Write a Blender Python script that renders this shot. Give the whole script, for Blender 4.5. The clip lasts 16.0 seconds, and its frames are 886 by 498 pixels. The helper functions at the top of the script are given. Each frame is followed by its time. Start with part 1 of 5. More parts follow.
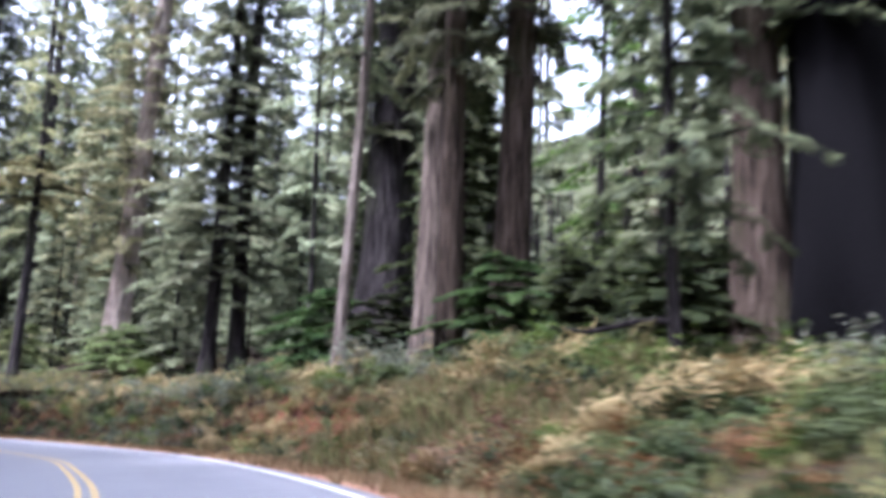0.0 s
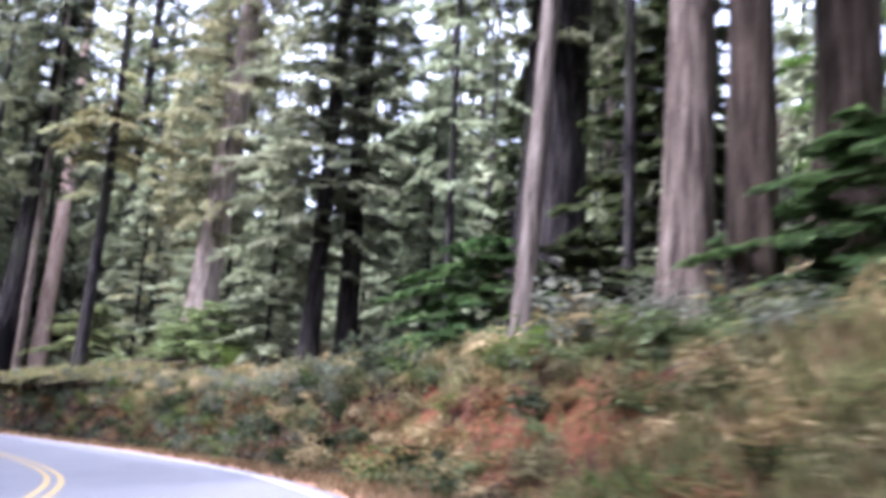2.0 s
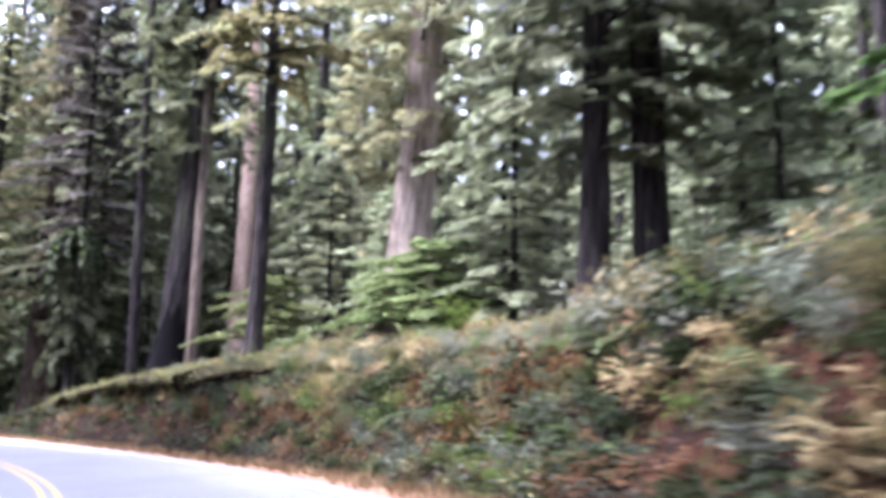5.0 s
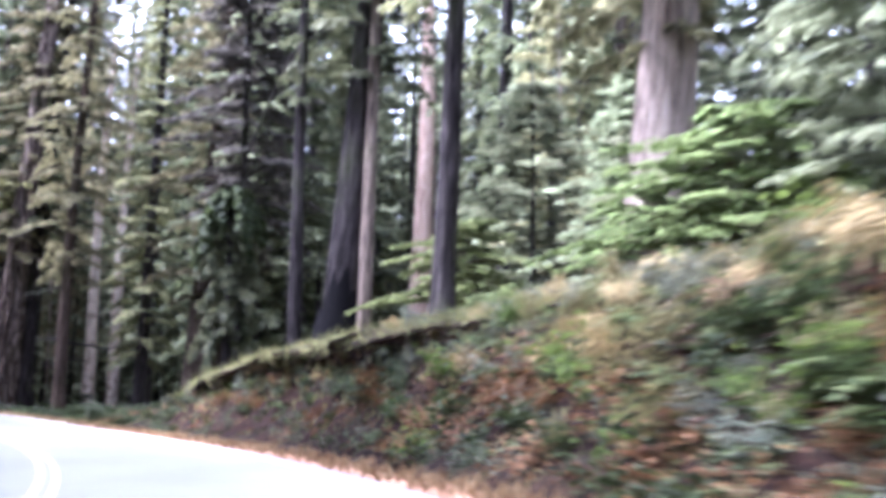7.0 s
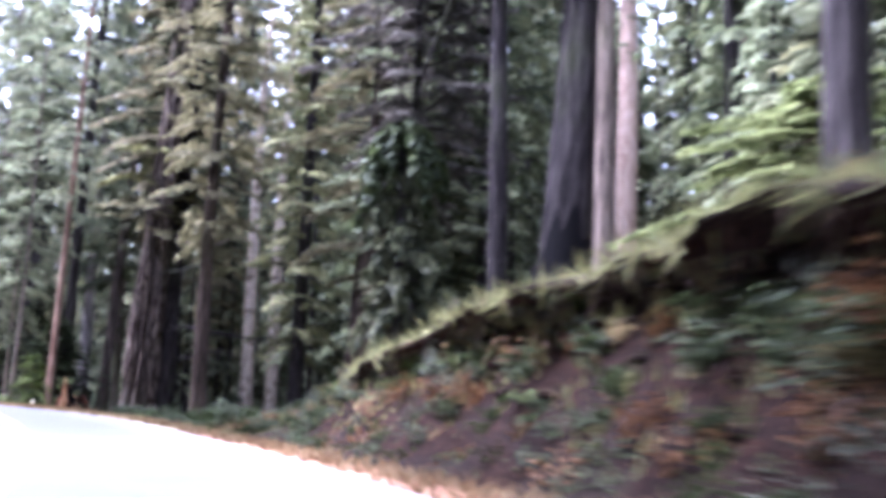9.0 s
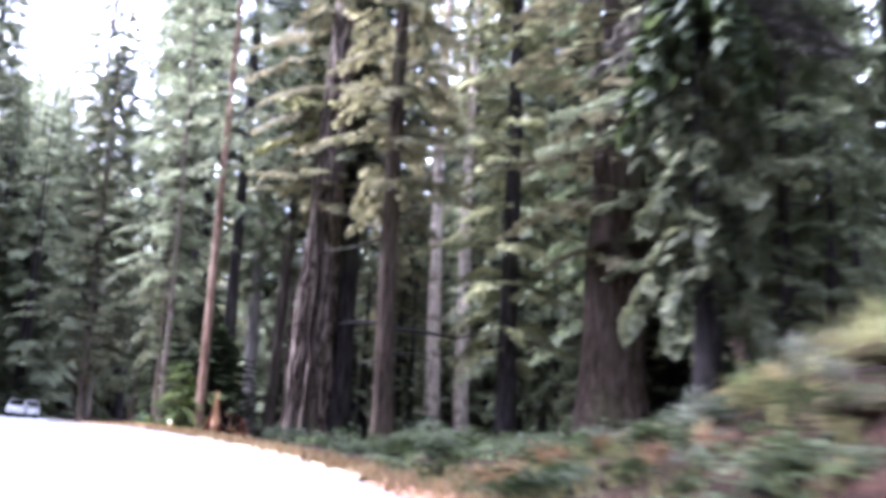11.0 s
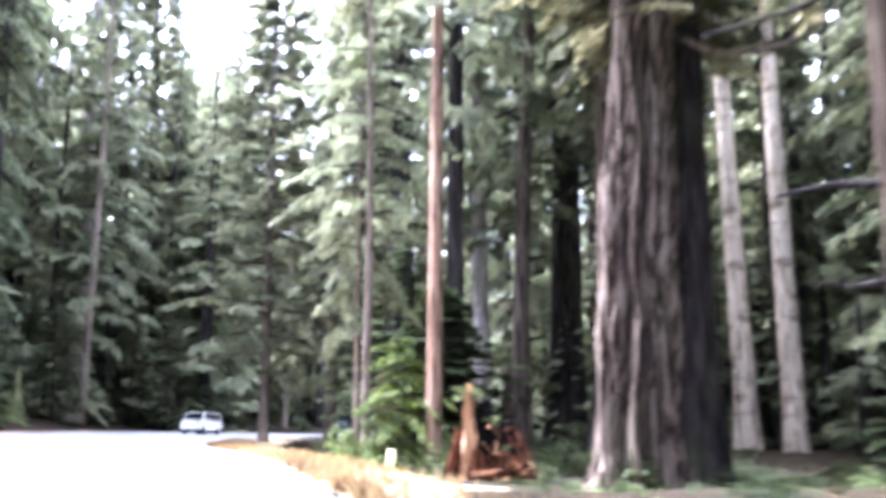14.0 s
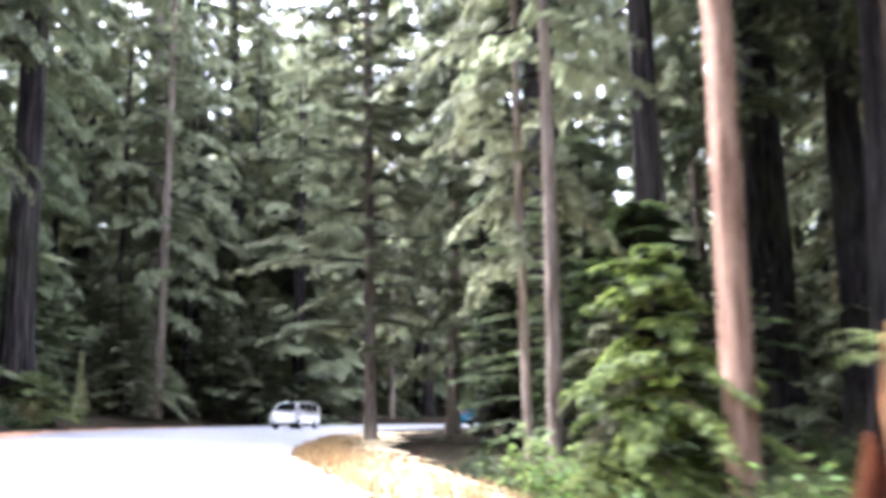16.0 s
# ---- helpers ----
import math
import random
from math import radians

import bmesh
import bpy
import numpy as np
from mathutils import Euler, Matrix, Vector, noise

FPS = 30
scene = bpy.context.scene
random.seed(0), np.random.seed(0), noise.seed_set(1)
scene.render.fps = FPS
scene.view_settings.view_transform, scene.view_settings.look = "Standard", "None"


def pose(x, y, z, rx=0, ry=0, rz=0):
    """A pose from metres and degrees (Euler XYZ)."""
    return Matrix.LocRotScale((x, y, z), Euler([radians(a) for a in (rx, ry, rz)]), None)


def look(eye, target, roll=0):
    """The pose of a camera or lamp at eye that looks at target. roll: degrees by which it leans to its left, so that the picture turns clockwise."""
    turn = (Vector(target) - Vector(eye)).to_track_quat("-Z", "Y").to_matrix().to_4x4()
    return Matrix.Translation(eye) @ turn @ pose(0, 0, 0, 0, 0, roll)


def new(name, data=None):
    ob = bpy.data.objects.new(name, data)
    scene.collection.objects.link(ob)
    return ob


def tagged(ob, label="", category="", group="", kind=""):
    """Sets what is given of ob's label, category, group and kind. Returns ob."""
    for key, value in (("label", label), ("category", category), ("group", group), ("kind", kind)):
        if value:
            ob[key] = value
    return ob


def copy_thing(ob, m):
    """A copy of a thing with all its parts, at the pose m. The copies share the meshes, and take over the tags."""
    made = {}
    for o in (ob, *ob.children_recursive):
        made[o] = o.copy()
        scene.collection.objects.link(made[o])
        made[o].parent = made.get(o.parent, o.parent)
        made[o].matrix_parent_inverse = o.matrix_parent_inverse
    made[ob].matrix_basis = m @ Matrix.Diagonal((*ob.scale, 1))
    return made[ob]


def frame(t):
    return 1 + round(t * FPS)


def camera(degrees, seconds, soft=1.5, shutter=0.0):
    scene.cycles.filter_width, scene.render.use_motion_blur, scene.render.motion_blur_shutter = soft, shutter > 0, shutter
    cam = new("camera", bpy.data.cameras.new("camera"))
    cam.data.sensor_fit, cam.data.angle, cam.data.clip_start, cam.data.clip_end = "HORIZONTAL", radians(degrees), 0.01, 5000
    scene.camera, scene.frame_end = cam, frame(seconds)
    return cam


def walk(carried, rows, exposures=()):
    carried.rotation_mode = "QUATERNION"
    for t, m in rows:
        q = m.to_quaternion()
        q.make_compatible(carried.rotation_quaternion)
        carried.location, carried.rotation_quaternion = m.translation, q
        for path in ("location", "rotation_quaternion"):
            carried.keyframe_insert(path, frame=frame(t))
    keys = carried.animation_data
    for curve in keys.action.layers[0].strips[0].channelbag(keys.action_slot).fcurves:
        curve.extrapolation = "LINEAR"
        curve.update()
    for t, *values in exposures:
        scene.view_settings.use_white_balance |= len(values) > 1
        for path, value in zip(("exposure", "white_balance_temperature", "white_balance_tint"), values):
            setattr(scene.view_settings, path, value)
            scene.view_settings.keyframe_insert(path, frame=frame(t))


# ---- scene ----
cam = camera(47.5, 16.0, soft=4.6, shutter=1.0)
PATH = [
    (0, (0.0, 0.0, 1.0), (0.0, 1.962, 1.389), 2.0),
    (0.5, (-0.768, 3.899, 1.086), (-0.817, 5.86, 1.476), 1.9),
    (1, (-1.569, 7.648, 1.141), (-1.668, 9.606, 1.533), 2.4),
    (1.5, (-2.375, 11.147, 1.148), (-2.525, 13.102, 1.546), 3.2),
    (2, (-3.146, 14.362, 1.127), (-3.347, 16.31, 1.531), 3.8),
    (2.5, (-3.978, 17.389, 1.153), (-4.232, 19.333, 1.548), 3.9),
    (3, (-4.892, 20.348, 1.229), (-5.204, 22.286, 1.615), 3.4),
    (3.5, (-6.035, 23.274, 1.33), (-6.405, 25.203, 1.705), 2.4),
    (4, (-7.171, 26.213, 1.375), (-7.605, 28.129, 1.746), 1.6),
    (4.5, (-8.3, 29.166, 1.363), (-8.802, 31.065, 1.737), 1.1),
    (5, (-9.483, 32.113, 1.325), (-10.059, 33.99, 1.705), 0.9),
    (5.5, (-10.782, 35.034, 1.293), (-11.437, 36.884, 1.678), 0.8),
    (6, (-12.26, 37.909, 1.299), (-12.997, 39.728, 1.685), 1.0),
    (6.5, (-13.917, 40.738, 1.343), (-14.738, 42.521, 1.724), 1.3),
    (7, (-15.794, 43.618, 1.383), (-16.693, 45.367, 1.75), 1.3),
    (7.5, (-17.898, 46.627, 1.416), (-18.861, 48.342, 1.78), 0.9),
    (8, (-20.347, 49.693, 1.448), (-21.374, 51.369, 1.818), 1.7),
    (8.5, (-23.061, 52.695, 1.482), (-24.157, 54.325, 1.857), 2.4),
    (9, (-25.852, 55.575, 1.557), (-27.022, 57.153, 1.934), 2.3),
    (9.5, (-28.812, 58.347, 1.657), (-30.06, 59.861, 2.042), 2.3),
    (10, (-31.942, 60.999, 1.76), (-33.256, 62.455, 2.153), 2.4),
    (10.5, (-35.244, 63.531, 1.867), (-36.612, 64.934, 2.267), 2.6),
    (11, (-38.683, 65.955, 1.985), (-40.099, 67.308, 2.39), 2.9),
    (11.5, (-42.229, 68.282, 2.121), (-43.688, 69.588, 2.529), 3.0),
    (12, (-45.85, 70.525, 2.28), (-47.35, 71.781, 2.691), 3.0),
    (12.5, (-49.544, 72.682, 2.463), (-51.084, 73.888, 2.875), 2.8),
    (13, (-53.379, 74.732, 2.661), (-54.957, 75.892, 3.064), 2.1),
    (13.5, (-57.387, 76.6, 2.858), (-59.0, 77.713, 3.256), 1.6),
    (14, (-61.43, 78.329, 3.046), (-63.076, 79.398, 3.43), 0.4),
    (14.5, (-65.337, 80.072, 3.212), (-67.014, 81.096, 3.589), -0.1),
    (15, (-69.135, 81.739, 3.353), (-70.838, 82.72, 3.723), -0.2),
    (15.5, (-72.943, 83.172, 3.468), (-74.667, 84.118, 3.827), -0.7),
    (16, (-76.697, 84.597, 3.567), (-78.442, 85.506, 3.924), -0.6),
]
EXPOSURE = [(0, 2.8, 5250, 25), (2.3, 3.05, 5300, 28), (3.5, 2.8, 5550, 29), (6, 3.75, 5150, 28), (8.5, 3.75, 5050, 33), (9.5, 3.65, 5000, 33), (12, 4.5, 5250, 27), (14.5, 4.85, 5300, 23), (16, 4.6, 5550, 20)]
walk(cam, [(t, look(eye, target, roll)) for t, eye, target, roll in PATH], EXPOSURE)

# world: high thin overcast over the forest, one weak wide sun
world = bpy.data.worlds.new("sky")
scene.world = world
world.use_nodes = True
wn = world.node_tree
sky = wn.nodes.new("ShaderNodeTexSky")
sky.sky_type, sky.sun_disc = "NISHITA", False
sky.sun_elevation, sky.sun_rotation = radians(60), radians(235)
sky.air_density, sky.dust_density, sky.ozone_density = 1.0, 5.0, 0.6
wn.nodes["Background"].inputs[1].default_value = 0.15
veil = wn.nodes.new("ShaderNodeHueSaturation")
veil.inputs["Saturation"].default_value = 0.25
wn.links.new(sky.outputs[0], veil.inputs["Color"])
wn.links.new(veil.outputs[0], wn.nodes["Background"].inputs[0])
sun_data = bpy.data.lights.new("sun", "SUN")
sun_data.energy, sun_data.angle, sun_data.color = 2.0, radians(12), (1.0, 0.95, 0.88)
sun = new("sun", sun_data)
sun.matrix_world = look((-60, -42, 126), (0, 0, 0))

# ---------------------------------------------------------------- materials


def material(name, rough=0.8, metal=0.0):
    m = bpy.data.materials.new(name)
    m.use_nodes = True
    b = m.node_tree.nodes["Principled BSDF"]
    b.inputs["Roughness"].default_value, b.inputs["Metallic"].default_value = rough, metal
    b.inputs["Specular IOR Level"].default_value = 0.5 if rough < 0.6 else 0.06 if rough > 0.85 else 0.18
    return m, m.node_tree, b


def node(nt, kind, **values):
    n = nt.nodes.new(kind)
    for key, value in values.items():
        n.inputs[key.replace("_", " ")].default_value = value
    return n


def ramp(nt, fac, stops):
    r = nt.nodes.new("ShaderNodeValToRGB")
    while len(r.color_ramp.elements) < len(stops):
        r.color_ramp.elements.new(0.5)
    for e, (p, c) in zip(r.color_ramp.elements, stops):
        e.position, e.color = p, (*c, 1)
    nt.links.new(fac, r.inputs[0])
    return r.outputs[0]


def mixed(nt, fac, a, b, mode="MIX"):
    m = nt.nodes.new("ShaderNodeMix")
    m.data_type, m.blend_type = "RGBA", mode
    for socket, value in ((m.inputs[0], fac), (m.inputs[6], a), (m.inputs[7], b)):
        if isinstance(value, (int, float)):
            socket.default_value = value
        elif isinstance(value, tuple):
            socket.default_value = (*value, 1)
        else:
            nt.links.new(value, socket)
    return m.outputs[2]


def noise_tex(nt, scale, detail=6.0, stretch=None, rough=0.6, space="Object"):
    tc = nt.nodes.new("ShaderNodeTexCoord")
    n = node(nt, "ShaderNodeTexNoise", Scale=scale, Detail=detail, Roughness=rough)
    out = tc.outputs[space]
    if stretch:
        mp = nt.nodes.new("ShaderNodeMapping")
        mp.inputs["Scale"].default_value = stretch
        nt.links.new(out, mp.inputs[0])
        out = mp.outputs[0]
    nt.links.new(out, n.inputs["Vector"])
    return n.outputs["Fac"]


def bump(nt, b, fac, strength, distance):
    n = node(nt, "ShaderNodeBump", Strength=strength, Distance=distance)
    nt.links.new(fac, n.inputs["Height"])
    nt.links.new(n.outputs[0], b.inputs["Normal"])


def bark(name, dark, mid, light, moss=(0.09, 0.11, 0.04), moss_amount=0.35, stops=(0.36, 0.5, 0.66), bands=0.0):
    m, nt, b = material(name, 0.92)
    furrow = noise_tex(nt, 3.2, 7, (2.6, 2.6, 0.22))
    patch = noise_tex(nt, 0.45, 4, (1, 1, 0.5))
    fine = noise_tex(nt, 22, 4, (1, 1, 0.3))
    # furrow colour; the tight stops also put groove shade into it
    c = ramp(nt, furrow, list(zip(stops, (dark, mid, light))))
    c = mixed(nt, ramp(nt, patch, [(0.5, (0, 0, 0)), (0.75, (moss_amount,) * 3)]), c, moss)
    c = mixed(nt, 0.35, c, ramp(nt, fine, [(0.3, (0.25, 0.25, 0.25)), (0.7, (1, 1, 1))]), "MULTIPLY")
    if bands:
        ring = noise_tex(nt, 1.0, 5, (0.5, 0.5, 1.1))
        c = mixed(nt, ramp(nt, ring, [(0.54, (0, 0, 0)), (0.62, (bands,) * 3)]), c, dark)
    info = nt.nodes.new("ShaderNodeObjectInfo")
    hsv = node(nt, "ShaderNodeHueSaturation", Saturation=1.0)
    rnd = node(nt, "ShaderNodeMapRange", From_Min=0.0, From_Max=1.0, To_Min=0.8, To_Max=1.2)
    nt.links.new(info.outputs["Random"], rnd.inputs[0])
    nt.links.new(rnd.outputs[0], hsv.inputs["Value"])
    nt.links.new(c, hsv.inputs["Color"])
    nt.links.new(hsv.outputs[0], b.inputs["Base Color"])
    bump(nt, b, furrow, 0.9, 0.06)
    return m


def foliage(name, dark, mid, light, clear=0.35, open_work=0.0):
    m, nt, b = material(name, 0.65)
    geo = nt.nodes.new("ShaderNodeNewGeometry")
    big = noise_tex(nt, 0.35, 3)
    c = ramp(nt, geo.outputs["Random Per Island"], [(0.0, dark), (0.55, mid), (1.0, light)])
    c = mixed(nt, ramp(nt, big, [(0.4, (0, 0, 0)), (0.65, (0.6,) * 3)]), c, light)
    info = nt.nodes.new("ShaderNodeObjectInfo")
    hsv = node(nt, "ShaderNodeHueSaturation", Saturation=1.0)
    for key, low, high in (("Value", 0.75, 1.25), ("Hue", 0.475, 0.515)):
        rnd = node(nt, "ShaderNodeMapRange", From_Min=0.0, From_Max=1.0, To_Min=low, To_Max=high)
        nt.links.new(info.outputs["Random"], rnd.inputs[0])
        nt.links.new(rnd.outputs[0], hsv.inputs[key])
    nt.links.new(c, hsv.inputs["Color"])
    nt.links.new(hsv.outputs[0], b.inputs["Base Color"])
    tr = nt.nodes.new("ShaderNodeBsdfTranslucent")
    nt.links.new(hsv.outputs[0], tr.inputs["Color"])
    mx = node(nt, "ShaderNodeMixShader", Fac=clear)
    nt.links.new(b.outputs[0], mx.inputs[1])
    nt.links.new(tr.outputs[0], mx.inputs[2])
    out = mx.outputs[0]
    if open_work:
        comb = noise_tex(nt, 7.0, 2)
        gaps = ramp(nt, comb, [(open_work - 0.02, (1, 1, 1)), (open_work + 0.02, (0, 0, 0))])
        air = nt.nodes.new("ShaderNodeBsdfTransparent")
        cut = nt.nodes.new("ShaderNodeMixShader")
        nt.links.new(gaps, cut.inputs[0])
        nt.links.new(out, cut.inputs[1])
        nt.links.new(air.outputs[0], cut.inputs[2])
        out = cut.outputs[0]
    nt.links.new(out, nt.nodes["Material Output"].inputs[0])
    return m


def plain(name, colour, rough=0.5, metal=0.0, vary=0.15, scale=8.0):
    m, nt, b = material(name, rough, metal)
    n = noise_tex(nt, scale, 5)
    lo = tuple(v * (1 - vary) for v in colour)
    hi = tuple(min(1, v * (1 + vary)) for v in colour)
    nt.links.new(ramp(nt, n, [(0.3, lo), (0.7, hi)]), b.inputs["Base Color"])
    return m


def asphalt():
    m, nt, b = material("asphalt", 0.5)
    stone = noise_tex(nt, 60, 4)
    wear = noise_tex(nt, 0.35, 5)
    streak = noise_tex(nt, 1.2, 6)
    c = ramp(nt, stone, [(0.3, (0.145, 0.145, 0.155)), (0.7, (0.245, 0.245, 0.26))])
    c = mixed(nt, ramp(nt, wear, [(0.35, (0, 0, 0)), (0.7, (0.5,) * 3)]), c, (0.265, 0.262, 0.266))
    c = mixed(nt, ramp(nt, streak, [(0.55, (0, 0, 0)), (0.72, (0.35,) * 3)]), c, (0.14, 0.14, 0.15))
    nt.links.new(c, b.inputs["Base Color"])
    bump(nt, b, stone, 0.3, 0.004)
    return m


def paint(name, colour):
    m, nt, b = material(name, 0.6)
    worn = noise_tex(nt, 14, 6)
    c = mixed(nt, ramp(nt, worn, [(0.32, (1, 1, 1)), (0.45, (0, 0, 0))]), colour, (0.22, 0.21, 0.2))
    nt.links.new(c, b.inputs["Base Color"])
    return m


def soil():
    """Forest floor: needle litter, red earth where it is steep or cut, moss and dry grass in patches."""
    m, nt, b = material("forest floor", 0.95)
    small, mid, big = noise_tex(nt, 9, 6), noise_tex(nt, 1.3, 6), noise_tex(nt, 0.16, 4)
    litter = ramp(nt, small, [(0.3, (0.009, 0.006, 0.0045)), (0.5, (0.029, 0.018, 0.012)), (0.7, (0.075, 0.047, 0.03))])
    # near-black earth past y = 46: the cut bank's shade is in this colour
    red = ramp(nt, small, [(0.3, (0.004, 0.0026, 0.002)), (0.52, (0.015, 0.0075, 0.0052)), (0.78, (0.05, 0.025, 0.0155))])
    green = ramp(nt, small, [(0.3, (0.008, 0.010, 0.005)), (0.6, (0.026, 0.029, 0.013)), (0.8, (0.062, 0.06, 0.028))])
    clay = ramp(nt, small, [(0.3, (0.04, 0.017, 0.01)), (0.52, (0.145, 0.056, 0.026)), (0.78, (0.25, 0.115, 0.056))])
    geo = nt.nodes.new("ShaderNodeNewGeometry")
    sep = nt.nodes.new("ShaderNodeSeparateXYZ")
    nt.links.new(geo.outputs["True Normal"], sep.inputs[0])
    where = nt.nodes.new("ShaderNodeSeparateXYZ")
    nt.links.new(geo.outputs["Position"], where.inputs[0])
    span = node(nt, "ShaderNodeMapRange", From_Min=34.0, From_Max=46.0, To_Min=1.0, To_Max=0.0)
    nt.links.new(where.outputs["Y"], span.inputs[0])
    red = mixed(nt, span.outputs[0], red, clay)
    c = mixed(nt, ramp(nt, mid, [(0.42, (0, 0, 0)), (0.6, (1, 1, 1))]), litter, green)
    low = node(nt, "ShaderNodeMapRange", From_Min=8.0, From_Max=11.0, To_Min=1.0, To_Max=0.0)
    nt.links.new(where.outputs["Z"], low.inputs[0])
    cut = node(nt, "ShaderNodeMath")
    cut.operation = "MULTIPLY"
    nt.links.new(ramp(nt, sep.outputs["Z"], [(0.72, (1, 1, 1)), (0.93, (0, 0, 0))]), cut.inputs[0])
    nt.links.new(low.outputs[0], cut.inputs[1])
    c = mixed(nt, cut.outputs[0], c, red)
    c = mixed(nt, ramp(nt, big, [(0.5, (0, 0, 0)), (0.75, (0.2,) * 3)]), c, litter)
    # random darker patches over everything
    blotch = noise_tex(nt, 0.7, 5)
    c = mixed(nt, ramp(nt, blotch, [(0.45, (0, 0, 0)), (0.58, (0.75,) * 3)]), c, (0.016, 0.011, 0.009))
    nt.links.new(c, b.inputs["Base Color"])
    bump(nt, b, small, 0.8, 0.05)
    return m


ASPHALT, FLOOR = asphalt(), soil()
WHITE_PAINT, YELLOW_PAINT = paint("white road paint", (0.75, 0.75, 0.73)), paint("yellow road paint", (0.58, 0.42, 0.18))
SHOULDER = plain("shoulder grit", (0.36, 0.20, 0.125), 0.95, 0, 0.4, 5)
DRY = plain("dry grass", (0.56, 0.45, 0.28), 0.9, 0, 0.35, 3)
BARK_RED = bark("redwood bark", (0.024, 0.018, 0.016), (0.098, 0.076, 0.061), (0.212, 0.172, 0.140))
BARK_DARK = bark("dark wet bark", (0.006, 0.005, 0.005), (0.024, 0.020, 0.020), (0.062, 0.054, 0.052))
# BARK_RED taken darker for trunks in shade; the shade is in the colour
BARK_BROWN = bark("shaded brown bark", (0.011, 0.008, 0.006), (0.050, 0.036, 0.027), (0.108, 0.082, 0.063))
BARK_PALE = bark("pale grey bark", (0.13, 0.11, 0.10), (0.32, 0.285, 0.26), (0.50, 0.46, 0.43), moss_amount=0.25)
BARK_TAN = bark("tan bark", (0.09, 0.073, 0.06), (0.25, 0.20, 0.165), (0.40, 0.34, 0.29), moss_amount=0.25)
BARK_FAWN = bark("fawn grey bark", (0.045, 0.036, 0.03), (0.145, 0.118, 0.098), (0.25, 0.21, 0.18), moss_amount=0.25)
BARK_PINK = bark("pinkish pole bark", (0.18, 0.115, 0.085), (0.42, 0.30, 0.235), (0.58, 0.46, 0.38), moss_amount=0.12)
BARK_POLE = bark("pinkish brown pole bark", (0.06, 0.036, 0.025), (0.195, 0.122, 0.088), (0.335, 0.237, 0.178), moss_amount=0.35)
BARK_MOSSY = bark("mossy weathered wood", (0.07, 0.068, 0.03), (0.20, 0.20, 0.09), (0.36, 0.35, 0.2), moss_amount=0.6)
BARK_WHITE = bark("white bark", (0.12, 0.09, 0.065), (0.70, 0.59, 0.46), (0.86, 0.77, 0.63), moss=(0.16, 0.15, 0.08), moss_amount=0.5, bands=0.75)
# steeper stops paint the shade of the rope grooves into this bark
BARK_ROPE = bark("ropy grey bark", (0.010, 0.007, 0.006), (0.080, 0.058, 0.046), (0.27, 0.222, 0.185), moss_amount=0.25, stops=(0.42, 0.5, 0.61))
# black of the fire scar, also used where deep shade is put in as colour
CHAR_SHADE = plain("charred wood", (0.005, 0.0045, 0.005), 0.95, 0, 0.3)
NEEDLE = foliage("needles", (0.018, 0.026, 0.013), (0.064, 0.078, 0.038), (0.155, 0.168, 0.085), 0.45, 0.455)
# the pale tone of the next two partly stands in for forest haze
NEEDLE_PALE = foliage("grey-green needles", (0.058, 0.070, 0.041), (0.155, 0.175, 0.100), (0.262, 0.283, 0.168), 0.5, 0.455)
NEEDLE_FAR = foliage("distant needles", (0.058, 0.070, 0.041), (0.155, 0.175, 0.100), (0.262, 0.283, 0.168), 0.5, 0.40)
NEEDLE_BROWN = foliage("dead brown needles", (0.026, 0.024, 0.019), (0.066, 0.060, 0.048), (0.125, 0.115, 0.092), 0.35, 0.42)
NEEDLE_MOSS = foliage("mossy needles", (0.065, 0.068, 0.032), (0.155, 0.158, 0.075), (0.29, 0.275, 0.14), 0.5, 0.455)
LEAF = foliage("bright leaves", (0.020, 0.040, 0.008), (0.060, 0.100, 0.020), (0.140, 0.195, 0.045), 0.5, 0.42)
LEAF_MID = foliage("deep green leaves", (0.016, 0.032, 0.010), (0.042, 0.075, 0.022), (0.10, 0.145, 0.045), 0.45, 0.40)
LEAF_SOFT = foliage("soft yellow-green leaves", (0.05, 0.072, 0.026), (0.13, 0.17, 0.062), (0.25, 0.295, 0.12), 0.55, 0.45)
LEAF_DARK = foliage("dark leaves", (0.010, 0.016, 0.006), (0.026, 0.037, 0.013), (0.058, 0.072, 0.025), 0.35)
SAGE = foliage("grey-green leaves", (0.03, 0.038, 0.026), (0.10, 0.118, 0.078), (0.235, 0.25, 0.175))
OLIVE = foliage("olive leaves", (0.05, 0.052, 0.02), (0.14, 0.14, 0.055), (0.27, 0.25, 0.105))
FERN = foliage("fern fronds", (0.018, 0.030, 0.009), (0.052, 0.072, 0.022), (0.12, 0.138, 0.052))
STRAW = foliage("dry stalks", (0.10, 0.062, 0.028), (0.235, 0.165, 0.072), (0.38, 0.30, 0.15), 0.3)
RUST = foliage("rusty dead fern", (0.035, 0.015, 0.007), (0.105, 0.048, 0.019), (0.20, 0.108, 0.045), 0.25)

# ---------------------------------------------------------------- plan of the road

# centreline: x, y, z of the crown of the road
CENTRE = [(4.5, -48.0, -0.3), (1.6, -22.0, -0.2), (-2.3, -0.4, -0.12), (-5.4, 13.8, 0.0), (-9.4, 25.4, 0.12), (-14.3, 36.8, 0.18), (-22.1, 48.2, 0.32),
          (-33.4, 59.2, 0.67), (-47.1, 68.5, 1.28), (-62.4, 76.2, 2.05), (-77.5, 82.4, 2.55), (-88.0, 86.2, 2.75), (-102.5, 90.3, 2.95), (-109.8, 92.4, 3.08),
          (-121.5, 96.4, 3.30), (-134.2, 102.4, 3.60), (-150.0, 115.0, 3.95), (-176.0, 145.0, 4.3), (-210.0, 186.0, 4.6)]
